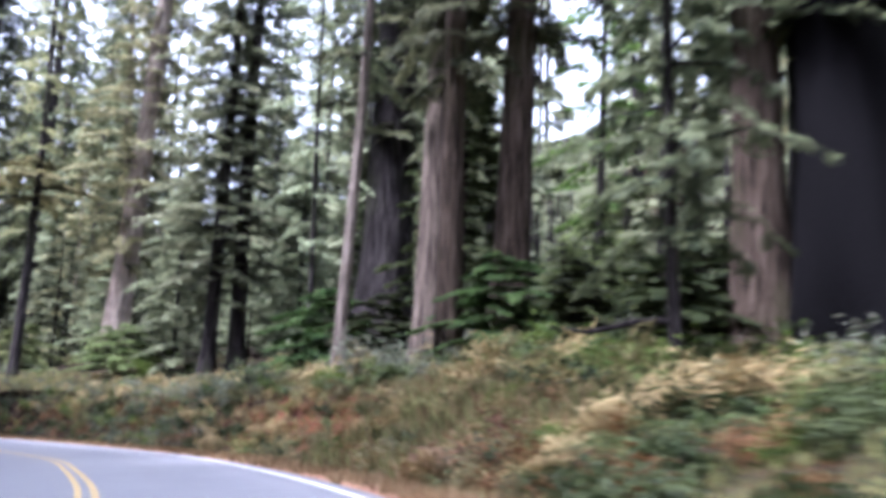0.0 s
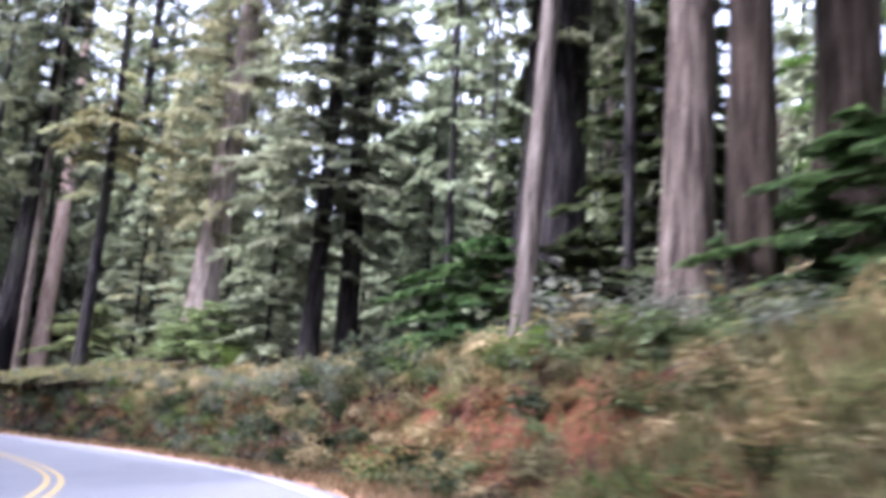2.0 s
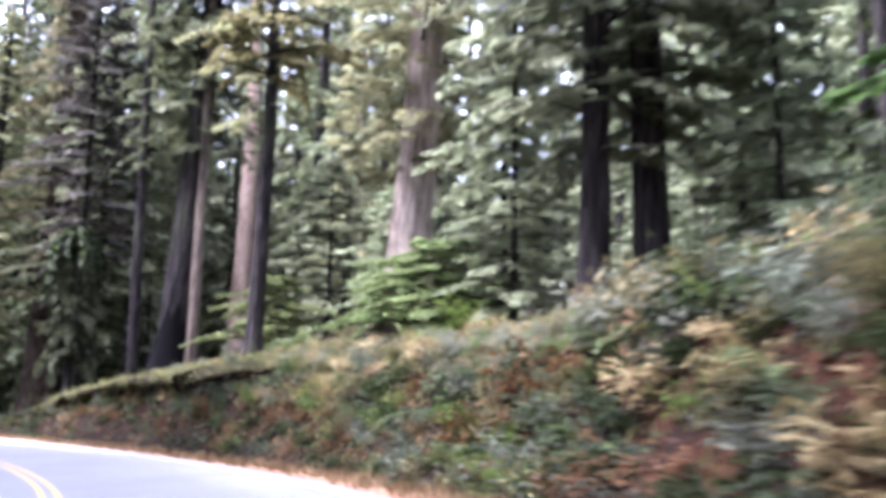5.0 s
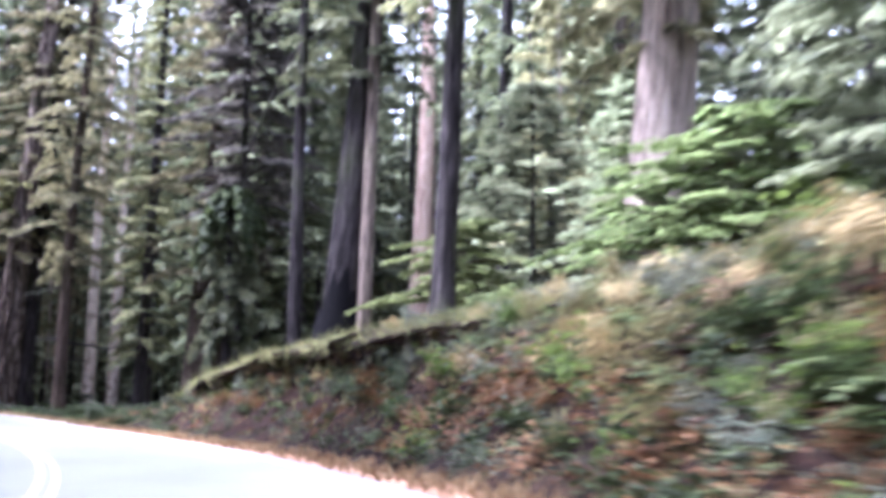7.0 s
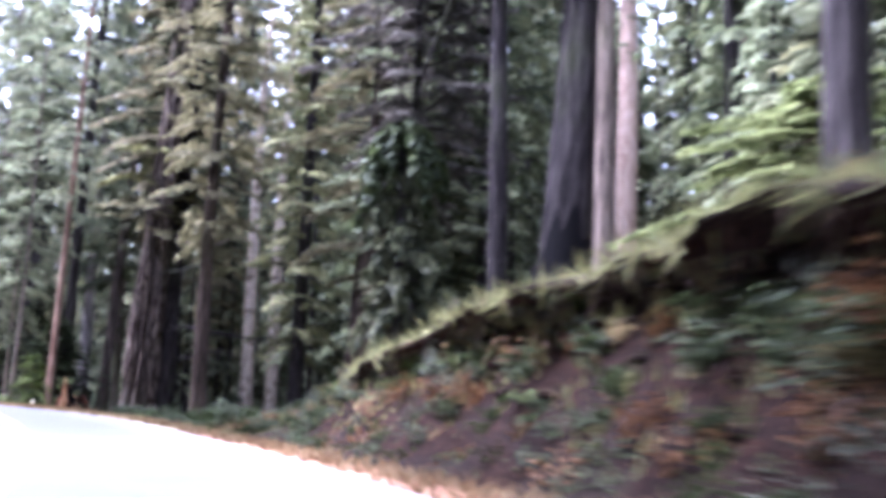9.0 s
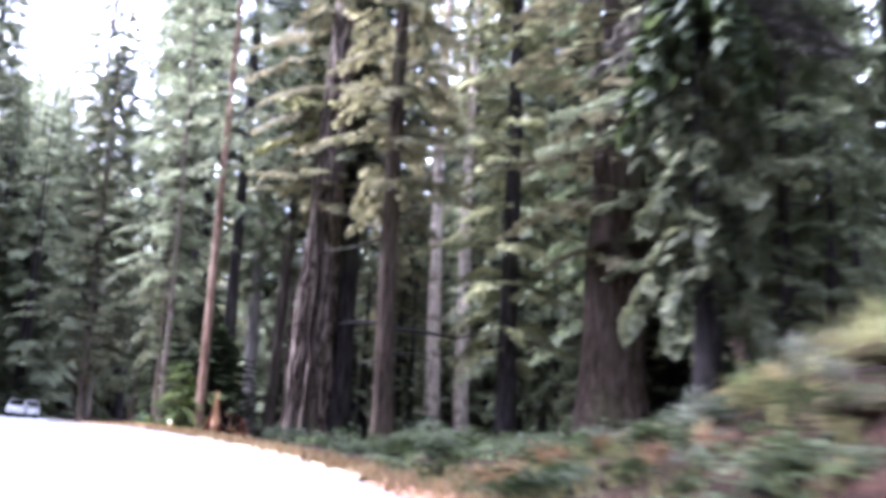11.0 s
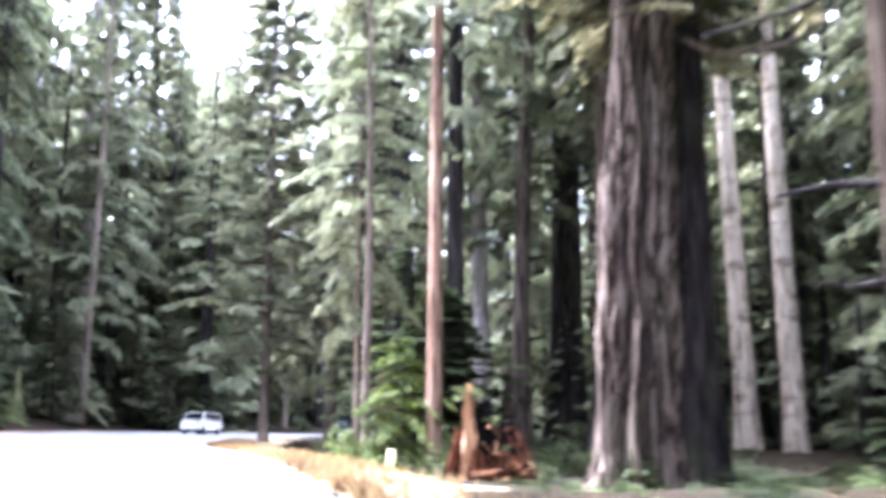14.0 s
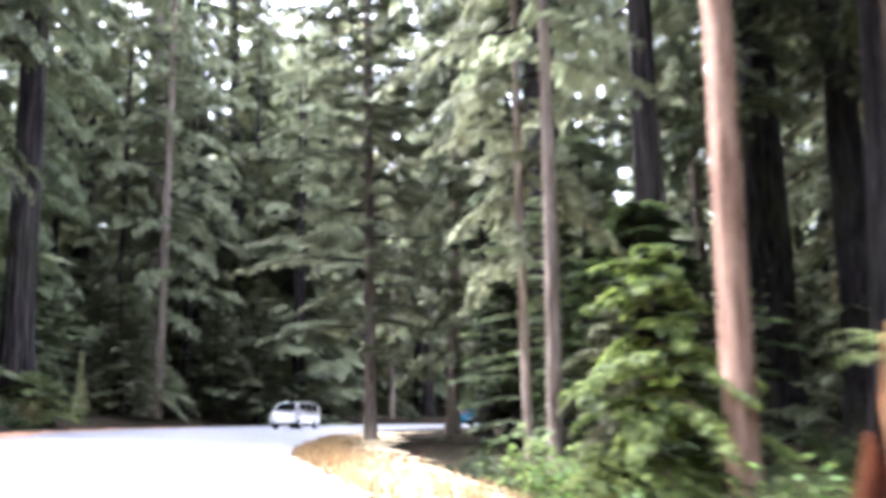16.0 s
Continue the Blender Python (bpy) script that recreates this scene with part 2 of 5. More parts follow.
# station, superelevation, right bank height, its crest's offset, rise of the floor behind it, pavement's left edge
PROFILE = [(0, 0.05, 0.5, 10.0, 0.05, 4.8), (2, 0.063, 0.6, 10.0, 0.06, 4.8), (2.7, 0.063, 0.9, 9.8, 0.09, 4.8), (3.25, 0.063, 1.6, 9.4, 0.13, 4.8), (4, 0.063, 2.4, 9.0, 0.20, 4.8), (5, 0.063, 2.35, 8.4, 0.21, 4.8),
           (6, 0.063, 2.35, 7.8, 0.25, 4.8), (7, 0.05, 2.75, 7.6, 0.29, 4.8), (7.5, 0.03, 2.55, 7.6, 0.28, 4.8), (8, 0.01, 1.7, 8.0, 0.17, 4.9), (8.5, 0.0, 0.12, 9.0, 0.03, 5.0),
           (10, 0.0, -0.4, 9.0, 0.012, 5.5), (11, -0.01, -0.9, 9.0, 0.012, 6.0), (12, -0.02, -0.5, 9.0, 0.012, 6.3), (13.3, -0.04, -0.3, 9.0, 0.012, 6.7), (14.3, -0.05, -0.2, 9.0, 0.012, 8.5), (15.2, -0.04, -0.1, 9.0, 0.012, 10.0), (18, -0.02, 0.1, 9.0, 0.015, 8.0)]
STEPS = 24
# station, pavement's right edge
RIGHT_SIDE = [(0, 4.75), (8.6, 4.75), (9.3, 3.7), (9.9, 3.15), (12.6, 3.2), (13.4, 3.6), (14.2, 4.3), (18, 4.75)]


def spline(points, steps):
    p = np.array(points, float)
    p = np.vstack([2 * p[0] - p[1], p, 2 * p[-1] - p[-2]])
    out = []
    for i in range(1, len(p) - 2):
        for u in np.arange(steps) / steps:
            a, b, c, d = p[i - 1 : i + 3]
            out.append(0.5 * (2 * b + (c - a) * u + (2 * a - 5 * b + 4 * c - d) * u * u + (3 * b - a - 3 * c + d) * u**3))
    return np.array(out + [p[-2]])


LINE = spline(CENTRE, STEPS)
STATION = np.arange(len(LINE)) / STEPS
along = np.gradient(LINE[:, :2], axis=0)
along /= np.linalg.norm(along, axis=1)[:, None]
RIGHTWARD = np.stack([along[:, 1], -along[:, 0]], 1)
prof = np.array(PROFILE)
BANKING, HEIGHT, CREST, RISE, LEFT_EDGE = (np.interp(STATION, prof[:, 0], prof[:, n]) for n in range(1, 6))
EDGE = np.interp(STATION, *np.array(RIGHT_SIDE).T)


def road_point(k, w, lift=0.0):
    i = min(int(k * STEPS), len(LINE) - 2)
    u = k * STEPS - i
    p = LINE[i] * (1 - u) + LINE[i + 1] * u
    r = RIGHTWARD[i] * (1 - u) + RIGHTWARD[i + 1] * u
    return Vector((p[0] + w * r[0], p[1] + w * r[1], p[2] + w * BANKING[i] + lift))


def smooth(x):
    x = np.clip(x, 0, 1)
    return x * x * (3 - 2 * x)


def waves(x, y, size, seed):
    """Cheap smooth unevenness."""
    g = np.random.RandomState(seed)
    out = np.zeros_like(x)
    for n in range(7):
        a, f, ph = g.uniform(0, 6.28), g.uniform(0.6, 1.7) / size, g.uniform(0, 6.28)
        out += np.sin((x * np.cos(a) + y * np.sin(a)) * f * 6.28 + ph + 1.3 * np.sin((y * np.cos(a) - x * np.sin(a)) * f * 4.1 + ph))
    return out / 7


def plan(x, y):
    """Nearest station index and offset to the right of the centreline."""
    x, y = np.atleast_1d(x).astype(float), np.atleast_1d(y).astype(float)
    near, off = np.zeros(len(x), int), np.zeros(len(x))
    for a in range(0, len(x), 4000):
        b = slice(a, a + 4000)
        dx, dy = x[b, None] - LINE[None, :, 0], y[b, None] - LINE[None, :, 1]
        j = np.argmin(dx * dx + dy * dy, axis=1)
        k = np.arange(len(j))
        near[b], d = j, np.sqrt(dx[k, j] ** 2 + dy[k, j] ** 2)
        off[b] = d * np.sign(dx[k, j] * RIGHTWARD[j, 0] + dy[k, j] * RIGHTWARD[j, 1])
    return near, off


def ground(x, y):
    """Height of the land."""
    x, y = np.atleast_1d(x).astype(float), np.atleast_1d(y).astype(float)
    j, w = plan(x, y)
    z = LINE[j, 2] + np.clip(w, -6, 6) * BANKING[j]
    foot = EDGE[j] + 1.2 + 0.25 * waves(x, y, 6, 3)
    up = smooth((w - foot) / np.maximum(CREST[j] - foot, 0.5)) ** 0.8 * HEIGHT[j]
    back = np.maximum(w - CREST[j] + 0.5, 0)
    up = up + np.where(back > 0, 11 * (1 - np.exp(-back * RISE[j] / 11)), 0)
    lw = -w - LEFT_EDGE[j] - 1.3
    left = smooth(lw / 4) * 0.9 + np.maximum(lw - 4, 0) * 0.02
    left = np.where(STATION[j] < 9, left - smooth(lw / 6) * 1.2, left)
    z = z + 40 * smooth((np.abs(w) - 46) / 75)
    rough = smooth((np.maximum(w - foot, lw)) / 2.5)
    z = z + np.where(w > 0, up, left) + rough * (0.28 * waves(x, y, 7, 1) + 0.13 * waves(x, y, 2.2, 2))
    on = (w < EDGE[j] + 0.1) & (w > -LEFT_EDGE[j] - 0.1)
    return np.where(on, z - 0.12, z - 0.03)


def height(x, y):
    return float(ground(x, y)[0])


# ---------------------------------------------------------------- mesh helpers


def mesh_object(name, verts, faces, mat, smooth_shade=False):
    me = bpy.data.meshes.new(name)
    me.from_pydata([tuple(v) for v in verts], [], [tuple(f) for f in faces])
    me.materials.append(mat)
    if smooth_shade:
        me.polygons.foreach_set("use_smooth", [True] * len(me.polygons))
    me.update()
    return new(name, me)


def part(name, bm, mat, parent, label="", smooth_shade=True):
    """Links a bmesh as one mesh object under a thing or a part."""
    me = bpy.data.meshes.new(name)
    bm.to_mesh(me)
    bm.free()
    me.materials.append(mat)
    if smooth_shade:
        me.polygons.foreach_set("use_smooth", [True] * len(me.polygons))
    ob = new(name, me)
    ob.parent = parent
    return tagged(ob, label)


def sheet(name, verts, faces, mat, parent, label=""):
    ob = mesh_object(name, verts, faces, mat)
    ob.parent = parent
    return tagged(ob, label)


def thing(name, m, label, category, group=""):
    ob = new(name)
    ob.empty_display_size = 0.3
    ob.matrix_world = m
    return tagged(ob, label, category, group)


def box(bm, x0, y0, z0, x1, y1, z1, bevel=0.0):
    r = bmesh.ops.create_cube(bm, size=1)
    bmesh.ops.scale(bm, vec=(x1 - x0, y1 - y0, z1 - z0), verts=r["verts"])
    bmesh.ops.translate(bm, vec=((x0 + x1) / 2, (y0 + y1) / 2, (z0 + z1) / 2), verts=r["verts"])
    if bevel:
        edges = {e for v in r["verts"] for e in v.link_edges}
        bmesh.ops.bevel(bm, geom=list(edges), offset=bevel, segments=2, affect="EDGES")


def tube(verts, faces, path, radii, sides=6):
    """A tapered round stick along a path, added to plain lists."""
    base = len(verts)
    for n, (p, r) in enumerate(zip(path, radii)):
        d = (path[min(n + 1, len(path) - 1)] - path[max(n - 1, 0)]).normalized()
        a = d.orthogonal().normalized()
        b = d.cross(a)
        for k in range(sides):
            t = 6.2832 * k / sides
            verts.append(p + (a * math.cos(t) + b * math.sin(t)) * r)
    for n in range(len(path) - 1):
        for k in range(sides):
            q = (k + 1) % sides
            faces.append((base + n * sides + k, base + n * sides + q, base + (n + 1) * sides + q, base + (n + 1) * sides + k))
    faces.append(tuple(base + (len(path) - 1) * sides + k for k in range(sides)))


# ---------------------------------------------------------------- land and road


def ribbon(name, k0, k1, offsets, mat, lift, label, kind="structure", depth=0.0):
    """A strip along the road; offsets: functions or numbers to the right of the centreline."""
    i0, i1 = int(k0 * STEPS), int(k1 * STEPS)
    verts, faces, n = [], [], len(offsets)
    for i in range(i0, i1 + 1):
        for o in offsets:
            w = o(i) if callable(o) else o
            verts.append((LINE[i, 0] + w * RIGHTWARD[i, 0], LINE[i, 1] + w * RIGHTWARD[i, 1], LINE[i, 2] + np.clip(w, -6, 6) * BANKING[i] + lift))
    for i in range(i1 - i0):
        for k in range(n - 1):
            a = i * n + k
            faces.append((a, a + 1, a + n + 1, a + n))
    if depth:
        rows, top = i1 - i0 + 1, len(verts)
        for side in (0, n - 1):
            start = len(verts)
            for i in range(rows):
                x, y, z = verts[i * n + side]
                verts.append((x, y, z - depth))
            for i in range(rows - 1):
                faces.append((i * n + side, (i + 1) * n + side, start + i + 1, start + i))
    return tagged(mesh_object(name, verts, faces, mat, True), label, kind=kind)


def land():
    def axis(a, b, step):
        inner = np.arange(a, b, step)
        grow = np.cumsum(step * 1.22 ** np.arange(1, 38))
        grow = grow[grow < 2600]
        return np.concatenate([a - grow[::-1], inner, b + grow])

    xs, ys = axis(-200, 30, 0.95), axis(-20, 165, 0.95)
    gx, gy = np.meshgrid(xs, ys)
    x, y = gx.ravel(), gy.ravel()
    z = ground(x, y)
    verts = np.stack([x, y, z], 1).tolist()
    n, m = len(xs), len(ys)
    a = (np.arange(m - 1)[:, None] * n + np.arange(n - 1)[None]).ravel()
    faces = np.stack([a, a + 1, a + n + 1, a + n], 1).tolist()
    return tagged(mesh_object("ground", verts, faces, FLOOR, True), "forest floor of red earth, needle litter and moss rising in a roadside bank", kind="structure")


land()
ribbon("road", 0, 18, [lambda i: -LEFT_EDGE[i], -4.6, -3, -2, -1, 0, 1, 2, 3, lambda i: EDGE[i]], ASPHALT, 0, "grey worn asphalt two-lane road curving through forest", depth=0.2)
ribbon("edge_line", 0, 8.7, [4.35, 4.49], WHITE_PAINT, 0.006, "worn white painted edge line on asphalt")
ribbon("edge_line", 0, 9, [-4.49, -4.35], WHITE_PAINT, 0.006, "worn white painted edge line on asphalt")
CROWN = np.interp(STATION, [2, 2.7, 3.6, 5.5, 8], [0.95, 0.8, 0.5, 0.12, 0.15])
ribbon("centre_line", 0, 9.2, [lambda i: 0.07 + CROWN[i], lambda i: 0.19 + CROWN[i]], YELLOW_PAINT, 0.006, "yellow painted centre line, one of a double pair")
ribbon("centre_line", 0, 9.2, [lambda i: -0.19 + CROWN[i], lambda i: -0.07 + CROWN[i]], YELLOW_PAINT, 0.006, "yellow painted centre line, one of a double pair")



def verge_strip(name, k0, k1, wide, mat, label, left=False):
    """An uneven strip of grit or dry grass that follows the land beside the pavement."""
    rows = np.arange(k0, k1, 0.02)
    verts, faces = [], []
    for k in rows:
        edge = EDGE[int(k * STEPS)]
        w1 = edge + wide(k) * (1 + 0.22 * math.sin(k * 23) + 0.15 * math.sin(k * 61 + 1))
        for u in np.linspace(0, 1, 5):
            w = edge + 0.02 + (w1 - edge) * u
            p = road_point(k, w if not left else -LEFT_EDGE[int(k * STEPS)] - (w - edge))
            verts.append((p.x, p.y, height(p.x, p.y) + 0.045 - 0.06 * (u == 1)))
    for n in range(len(rows) - 1):
        for m in range(4):
            a = n * 5 + m
            faces.append((a, a + 1, a + 6, a + 5))
    return tagged(mesh_object(name, verts, faces, mat, True), label, kind="structure")


verge_strip("shoulder", 1.5, 8.4, lambda k: 0.75, SHOULDER, "strip of reddish grit and needles beside the pavement")
verge_strip("shoulder", 10.5, 15.8, lambda k: 1.8, SHOULDER, "strip of red earth along the far road edge", True)
verge_strip("verge", 8.4, 15.6, lambda k: 0.6 + 1.7 * float(smooth((k - 9.2) / 0.8)) + 1.8 * float(smooth((k - 11.0) / 1.5)), DRY, "strip of pale dry grass beside the pavement")

# ---------------------------------------------------------------- trees


def trunk_mesh(seed, tall, radius, flare=1.5, bend=0.3, twist=0.0, hollow=False, sides=22, top=0.35, burl=0.0, rings=34, rope=0.0, gash=()):
    """A tapered trunk with root flare, ridged bark and a slight sway."""
    g = random.Random(seed)
    ph = [g.uniform(0, 6.28) for _ in range(6)]
    lobes = g.choice((4, 5, 6))
    verts, faces = [], []
    for n in range(rings):
        u = n / (rings - 1)
        h = tall * u**1.7 - 0.5 * (n == 0)
        r = radius * (1 - (1 - top) * (h / tall)) * (1 + (flare - 1) * math.exp(-max(h, 0) / (1.3 * radius + 0.25)))
        r *= 1 + burl * math.exp(-(((h - 7.5) / 2.2) ** 2)) + 0.6 * burl * math.exp(-(((h - 4.0) / 0.9) ** 2))
        fl = math.exp(-max(h, 0) / (2.2 * radius + 0.3))
        cx = bend * math.sin(h * 0.09 + ph[0]) - bend * math.sin(ph[0])
        cy = bend * math.sin(h * 0.08 + ph[1]) - bend * math.sin(ph[1])
        for k in range(sides):
            t = 6.2832 * k / sides
            w = t + twist * h
            q = r * (1 + 0.14 * fl * math.cos(lobes * w + ph[2]) + 0.045 * math.sin(3 * w + ph[3] + h * 0.2) + 0.05 * (-1) ** k * min(1, radius) * (rope == 0)
                     + rope * (math.cos(9 * w + 1.5 * math.sin(h * 0.5)) + 0.55 * math.cos(23 * w + 1.1 * math.sin(h * 0.9))) * math.exp(-h / 22) + 0.05 * noise.noise(Vector((math.cos(t) * 2 + seed, math.sin(t) * 2, h * 0.5))))
            if hollow and h < 4.5 and abs(t - 4.7) < 0.75:
                q *= 0.72
            for angle, reach, wide in gash:
                away = (t - angle + 0.09 * math.sin(h * 1.3 + angle) + 3.1416) % 6.2832 - 3.1416
                q *= 1 - 0.55 * math.exp(-((away / wide) ** 2)) * max(0.0, min(1.0, (reach - h) / 2.5))
            verts.append((cx + q * math.cos(t), cy + q * math.sin(t), h))
    for n in range(rings - 1):
        for k in range(sides):
            a, b = n * sides + k, n * sides + (k + 1) % sides
            faces.append((a, b, b + sides, a + sides))
    faces.append(tuple((rings - 1) * sides + k for k in range(sides)))
    return verts, faces


def needle_spray(verts, faces, at, way, side, length, g, n=4):
    """A flat fan of narrow twigs set with needles, hanging a little."""
    up = way.cross(side)
    for k in range(n):
        f = k / (n - 1) - 0.5
        d = (way * (1 - 0.5 * abs(f)) + side * f * 1.7 + up * g.uniform(-0.2, 0.2) + Vector((0, 0, g.uniform(-0.3, 0.02)))).normalized()
        ln = length * g.uniform(0.6, 1.1) * (1 - 0.5 * abs(f))
        wd = d.cross(Vector((g.uniform(-0.4, 0.4), g.uniform(-0.4, 0.4), 1))).normalized() * ln * g.uniform(0.24, 0.43)
        b = len(verts)
        tip = at + d * ln + Vector((0, 0, -0.12 * ln))
        mid = at + d * ln * 0.5
        verts.extend((at, mid + wd, tip, mid - wd))
        faces.append((b, b + 1, b + 2, b + 3))


def crown_mesh(seed, low, tall, reach, count, droop=0.35, sprays=9, spray=0.75, full=0.5):
    """Whorled drooping limbs with sprays of needles: leaves and wood as two meshes."""
    g = random.Random(seed)
    lv, lf, wv, wf = [], [], [], []
    turn = 0.0
    for n in range(count):
        u = ((n + g.uniform(0, 1)) / count) ** 0.92
        h = low + (tall - low) * u
        turn += 2.4 + g.uniform(-0.4, 0.4)
        ln = reach * ((1 - u) ** 0.7 * (1 - full) + full * (1 - u**3)) * g.uniform(0.55, 1.12) * (0.6 + 0.4 * min(1, u * 6)) + 0.3
        out = Vector((math.cos(turn), math.sin(turn), 0))
        lift = g.uniform(-0.05, 0.35) + 0.25 * u
        path = [out * (ln * s) + Vector((0, 0, h + ln * (lift * s - droop * s * s * 1.2))) for s in (0, 0.25, 0.5, 0.75, 1)]
        if n % 2 == 0:
            tube(wv, wf, path[::2], [0.017 * ln, 0.010 * ln, 0.002 * ln], 3)
        many = max(3, int(sprays * (0.35 + ln / reach)))
        for k in range(many):
            s = 0.16 + 0.84 * (k + g.uniform(0, 1)) / many
            i = min(3, int(s * 4))
            at = path[i].lerp(path[i + 1], s * 4 - i)
            way = (path[i + 1] - path[i]).normalized()
            flank = way.cross(Vector((0, 0, 1))).normalized() * (1 if k % 2 else -1)
            go = (way * 0.55 + flank * g.uniform(0.2, 1.1) * (1.15 - s) + Vector((0, 0, g.uniform(-0.35, 0.1)))).normalized()
            across = go.cross(Vector((g.uniform(-0.3, 0.3), g.uniform(-0.3, 0.3), 1))).normalized()
            size = spray * g.uniform(0.6, 1.2) * (0.7 + 0.5 * (1 - s))
            reachout = (1.0 - s) * ln * 0.32 * g.uniform(0, 1)
            needle_spray(lv, lf, at + flank * reachout, go, across, size, g)
    return lv, lf, wv, wf


class Kind:
    """Meshes that trees of one kind share."""

    def __init__(self, seed, **shape):
        lv, lf, wv, wf = crown_mesh(seed, **shape)
        self.leaves, self.wood = (bpy.data.meshes.new(n) for n in ("crown", "limbs"))
        self.leaves.from_pydata([tuple(v) for v in lv], [], lf)
        self.wood.from_pydata([tuple(v) for v in wv], [], wf)

    def put(self, parent, leaf, wood, scale, turn, lift=0.0):
        for name, me, mat in (("crown", self.leaves, leaf), ("branchwork", self.wood, wood)):
            key = f"{me.name}_{mat.name}"
            if key not in SHARED:
                SHARED[key] = me.copy()
                SHARED[key].materials.append(mat)
            ob = new(name, SHARED[key])
            ob.parent = parent
            tagged(ob, kind="stuff")
            ob.matrix_basis = Matrix.Translation((0, 0, lift)) @ Matrix.Rotation(turn, 4, "Z") @ Matrix.Diagonal((*scale, 1))


SHARED = {}
TALL = Kind(1, low=8, tall=42, reach=6.0, count=90, sprays=12, spray=1.3, full=0.7)
TALL_B = Kind(2, low=10, tall=44, reach=5.4, count=82, sprays=12, spray=1.25, full=0.75)
SPRUCE = Kind(3, low=2.0, tall=27, reach=4.8, count=86, sprays=12, spray=1.05, full=0.45, droop=0.4)
SPRUCE_B = Kind(4, low=3.0, tall=32, reach=5.4, count=88, sprays=12, spray=1.15, full=0.55, droop=0.3)
LOW = Kind(5, low=0.5, tall=10, reach=3.0, count=64, sprays=14, spray=0.55, full=0.3)
SPARSE = Kind(6, low=6, tall=34, reach=3.6, count=56, sprays=16, spray=0.62, full=0.7)
FINE = Kind(7, low=3.5, tall=30, reach=4.4, count=96, sprays=26, spray=0.7, full=0.5, droop=0.35)
SHAG = Kind(9, low=0, tall=3.4, reach=4.2, count=17, sprays=28, spray=0.62, full=1.0, droop=0.3)
BROAD = Kind(10, low=0.3, tall=4.2, reach=2.3, count=34, sprays=44, spray=0.36, full=0.9, droop=0.35)
FINE_B = Kind(8, low=8, tall=42, reach=5.2, count=96, sprays=24, spray=0.85, full=0.7, droop=0.35)


def tree(x, y, diameter, tall, bark_mat, kind, leaf, label, lean=(0.0, 0.0), crown=(1.0, 1.0), lift=0.0, seed=0, flare=1.5, twist=0.0, hollow=False, name="conifer", z=None, bend=0.25, top=0.35, burl=0.0, sides=22, rings=34, group="forest trees", rope=0.0, gash=()):
    base = height(x, y) if z is None else z
    t = thing(name, pose(x, y, base - 0.05, lean[1], lean[0], 0), label, "tree", group)
    v, f = trunk_mesh(seed * 7 + int(x * 3 + y), tall, diameter / 2, flare, bend, twist, hollow, sides, top, burl, rings, rope, gash)
    sheet("trunk", v, f, bark_mat, t).data.polygons.foreach_set("use_smooth", [True] * len(f))
    if kind:
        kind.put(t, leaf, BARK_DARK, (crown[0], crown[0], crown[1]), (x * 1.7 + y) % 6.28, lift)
    return t


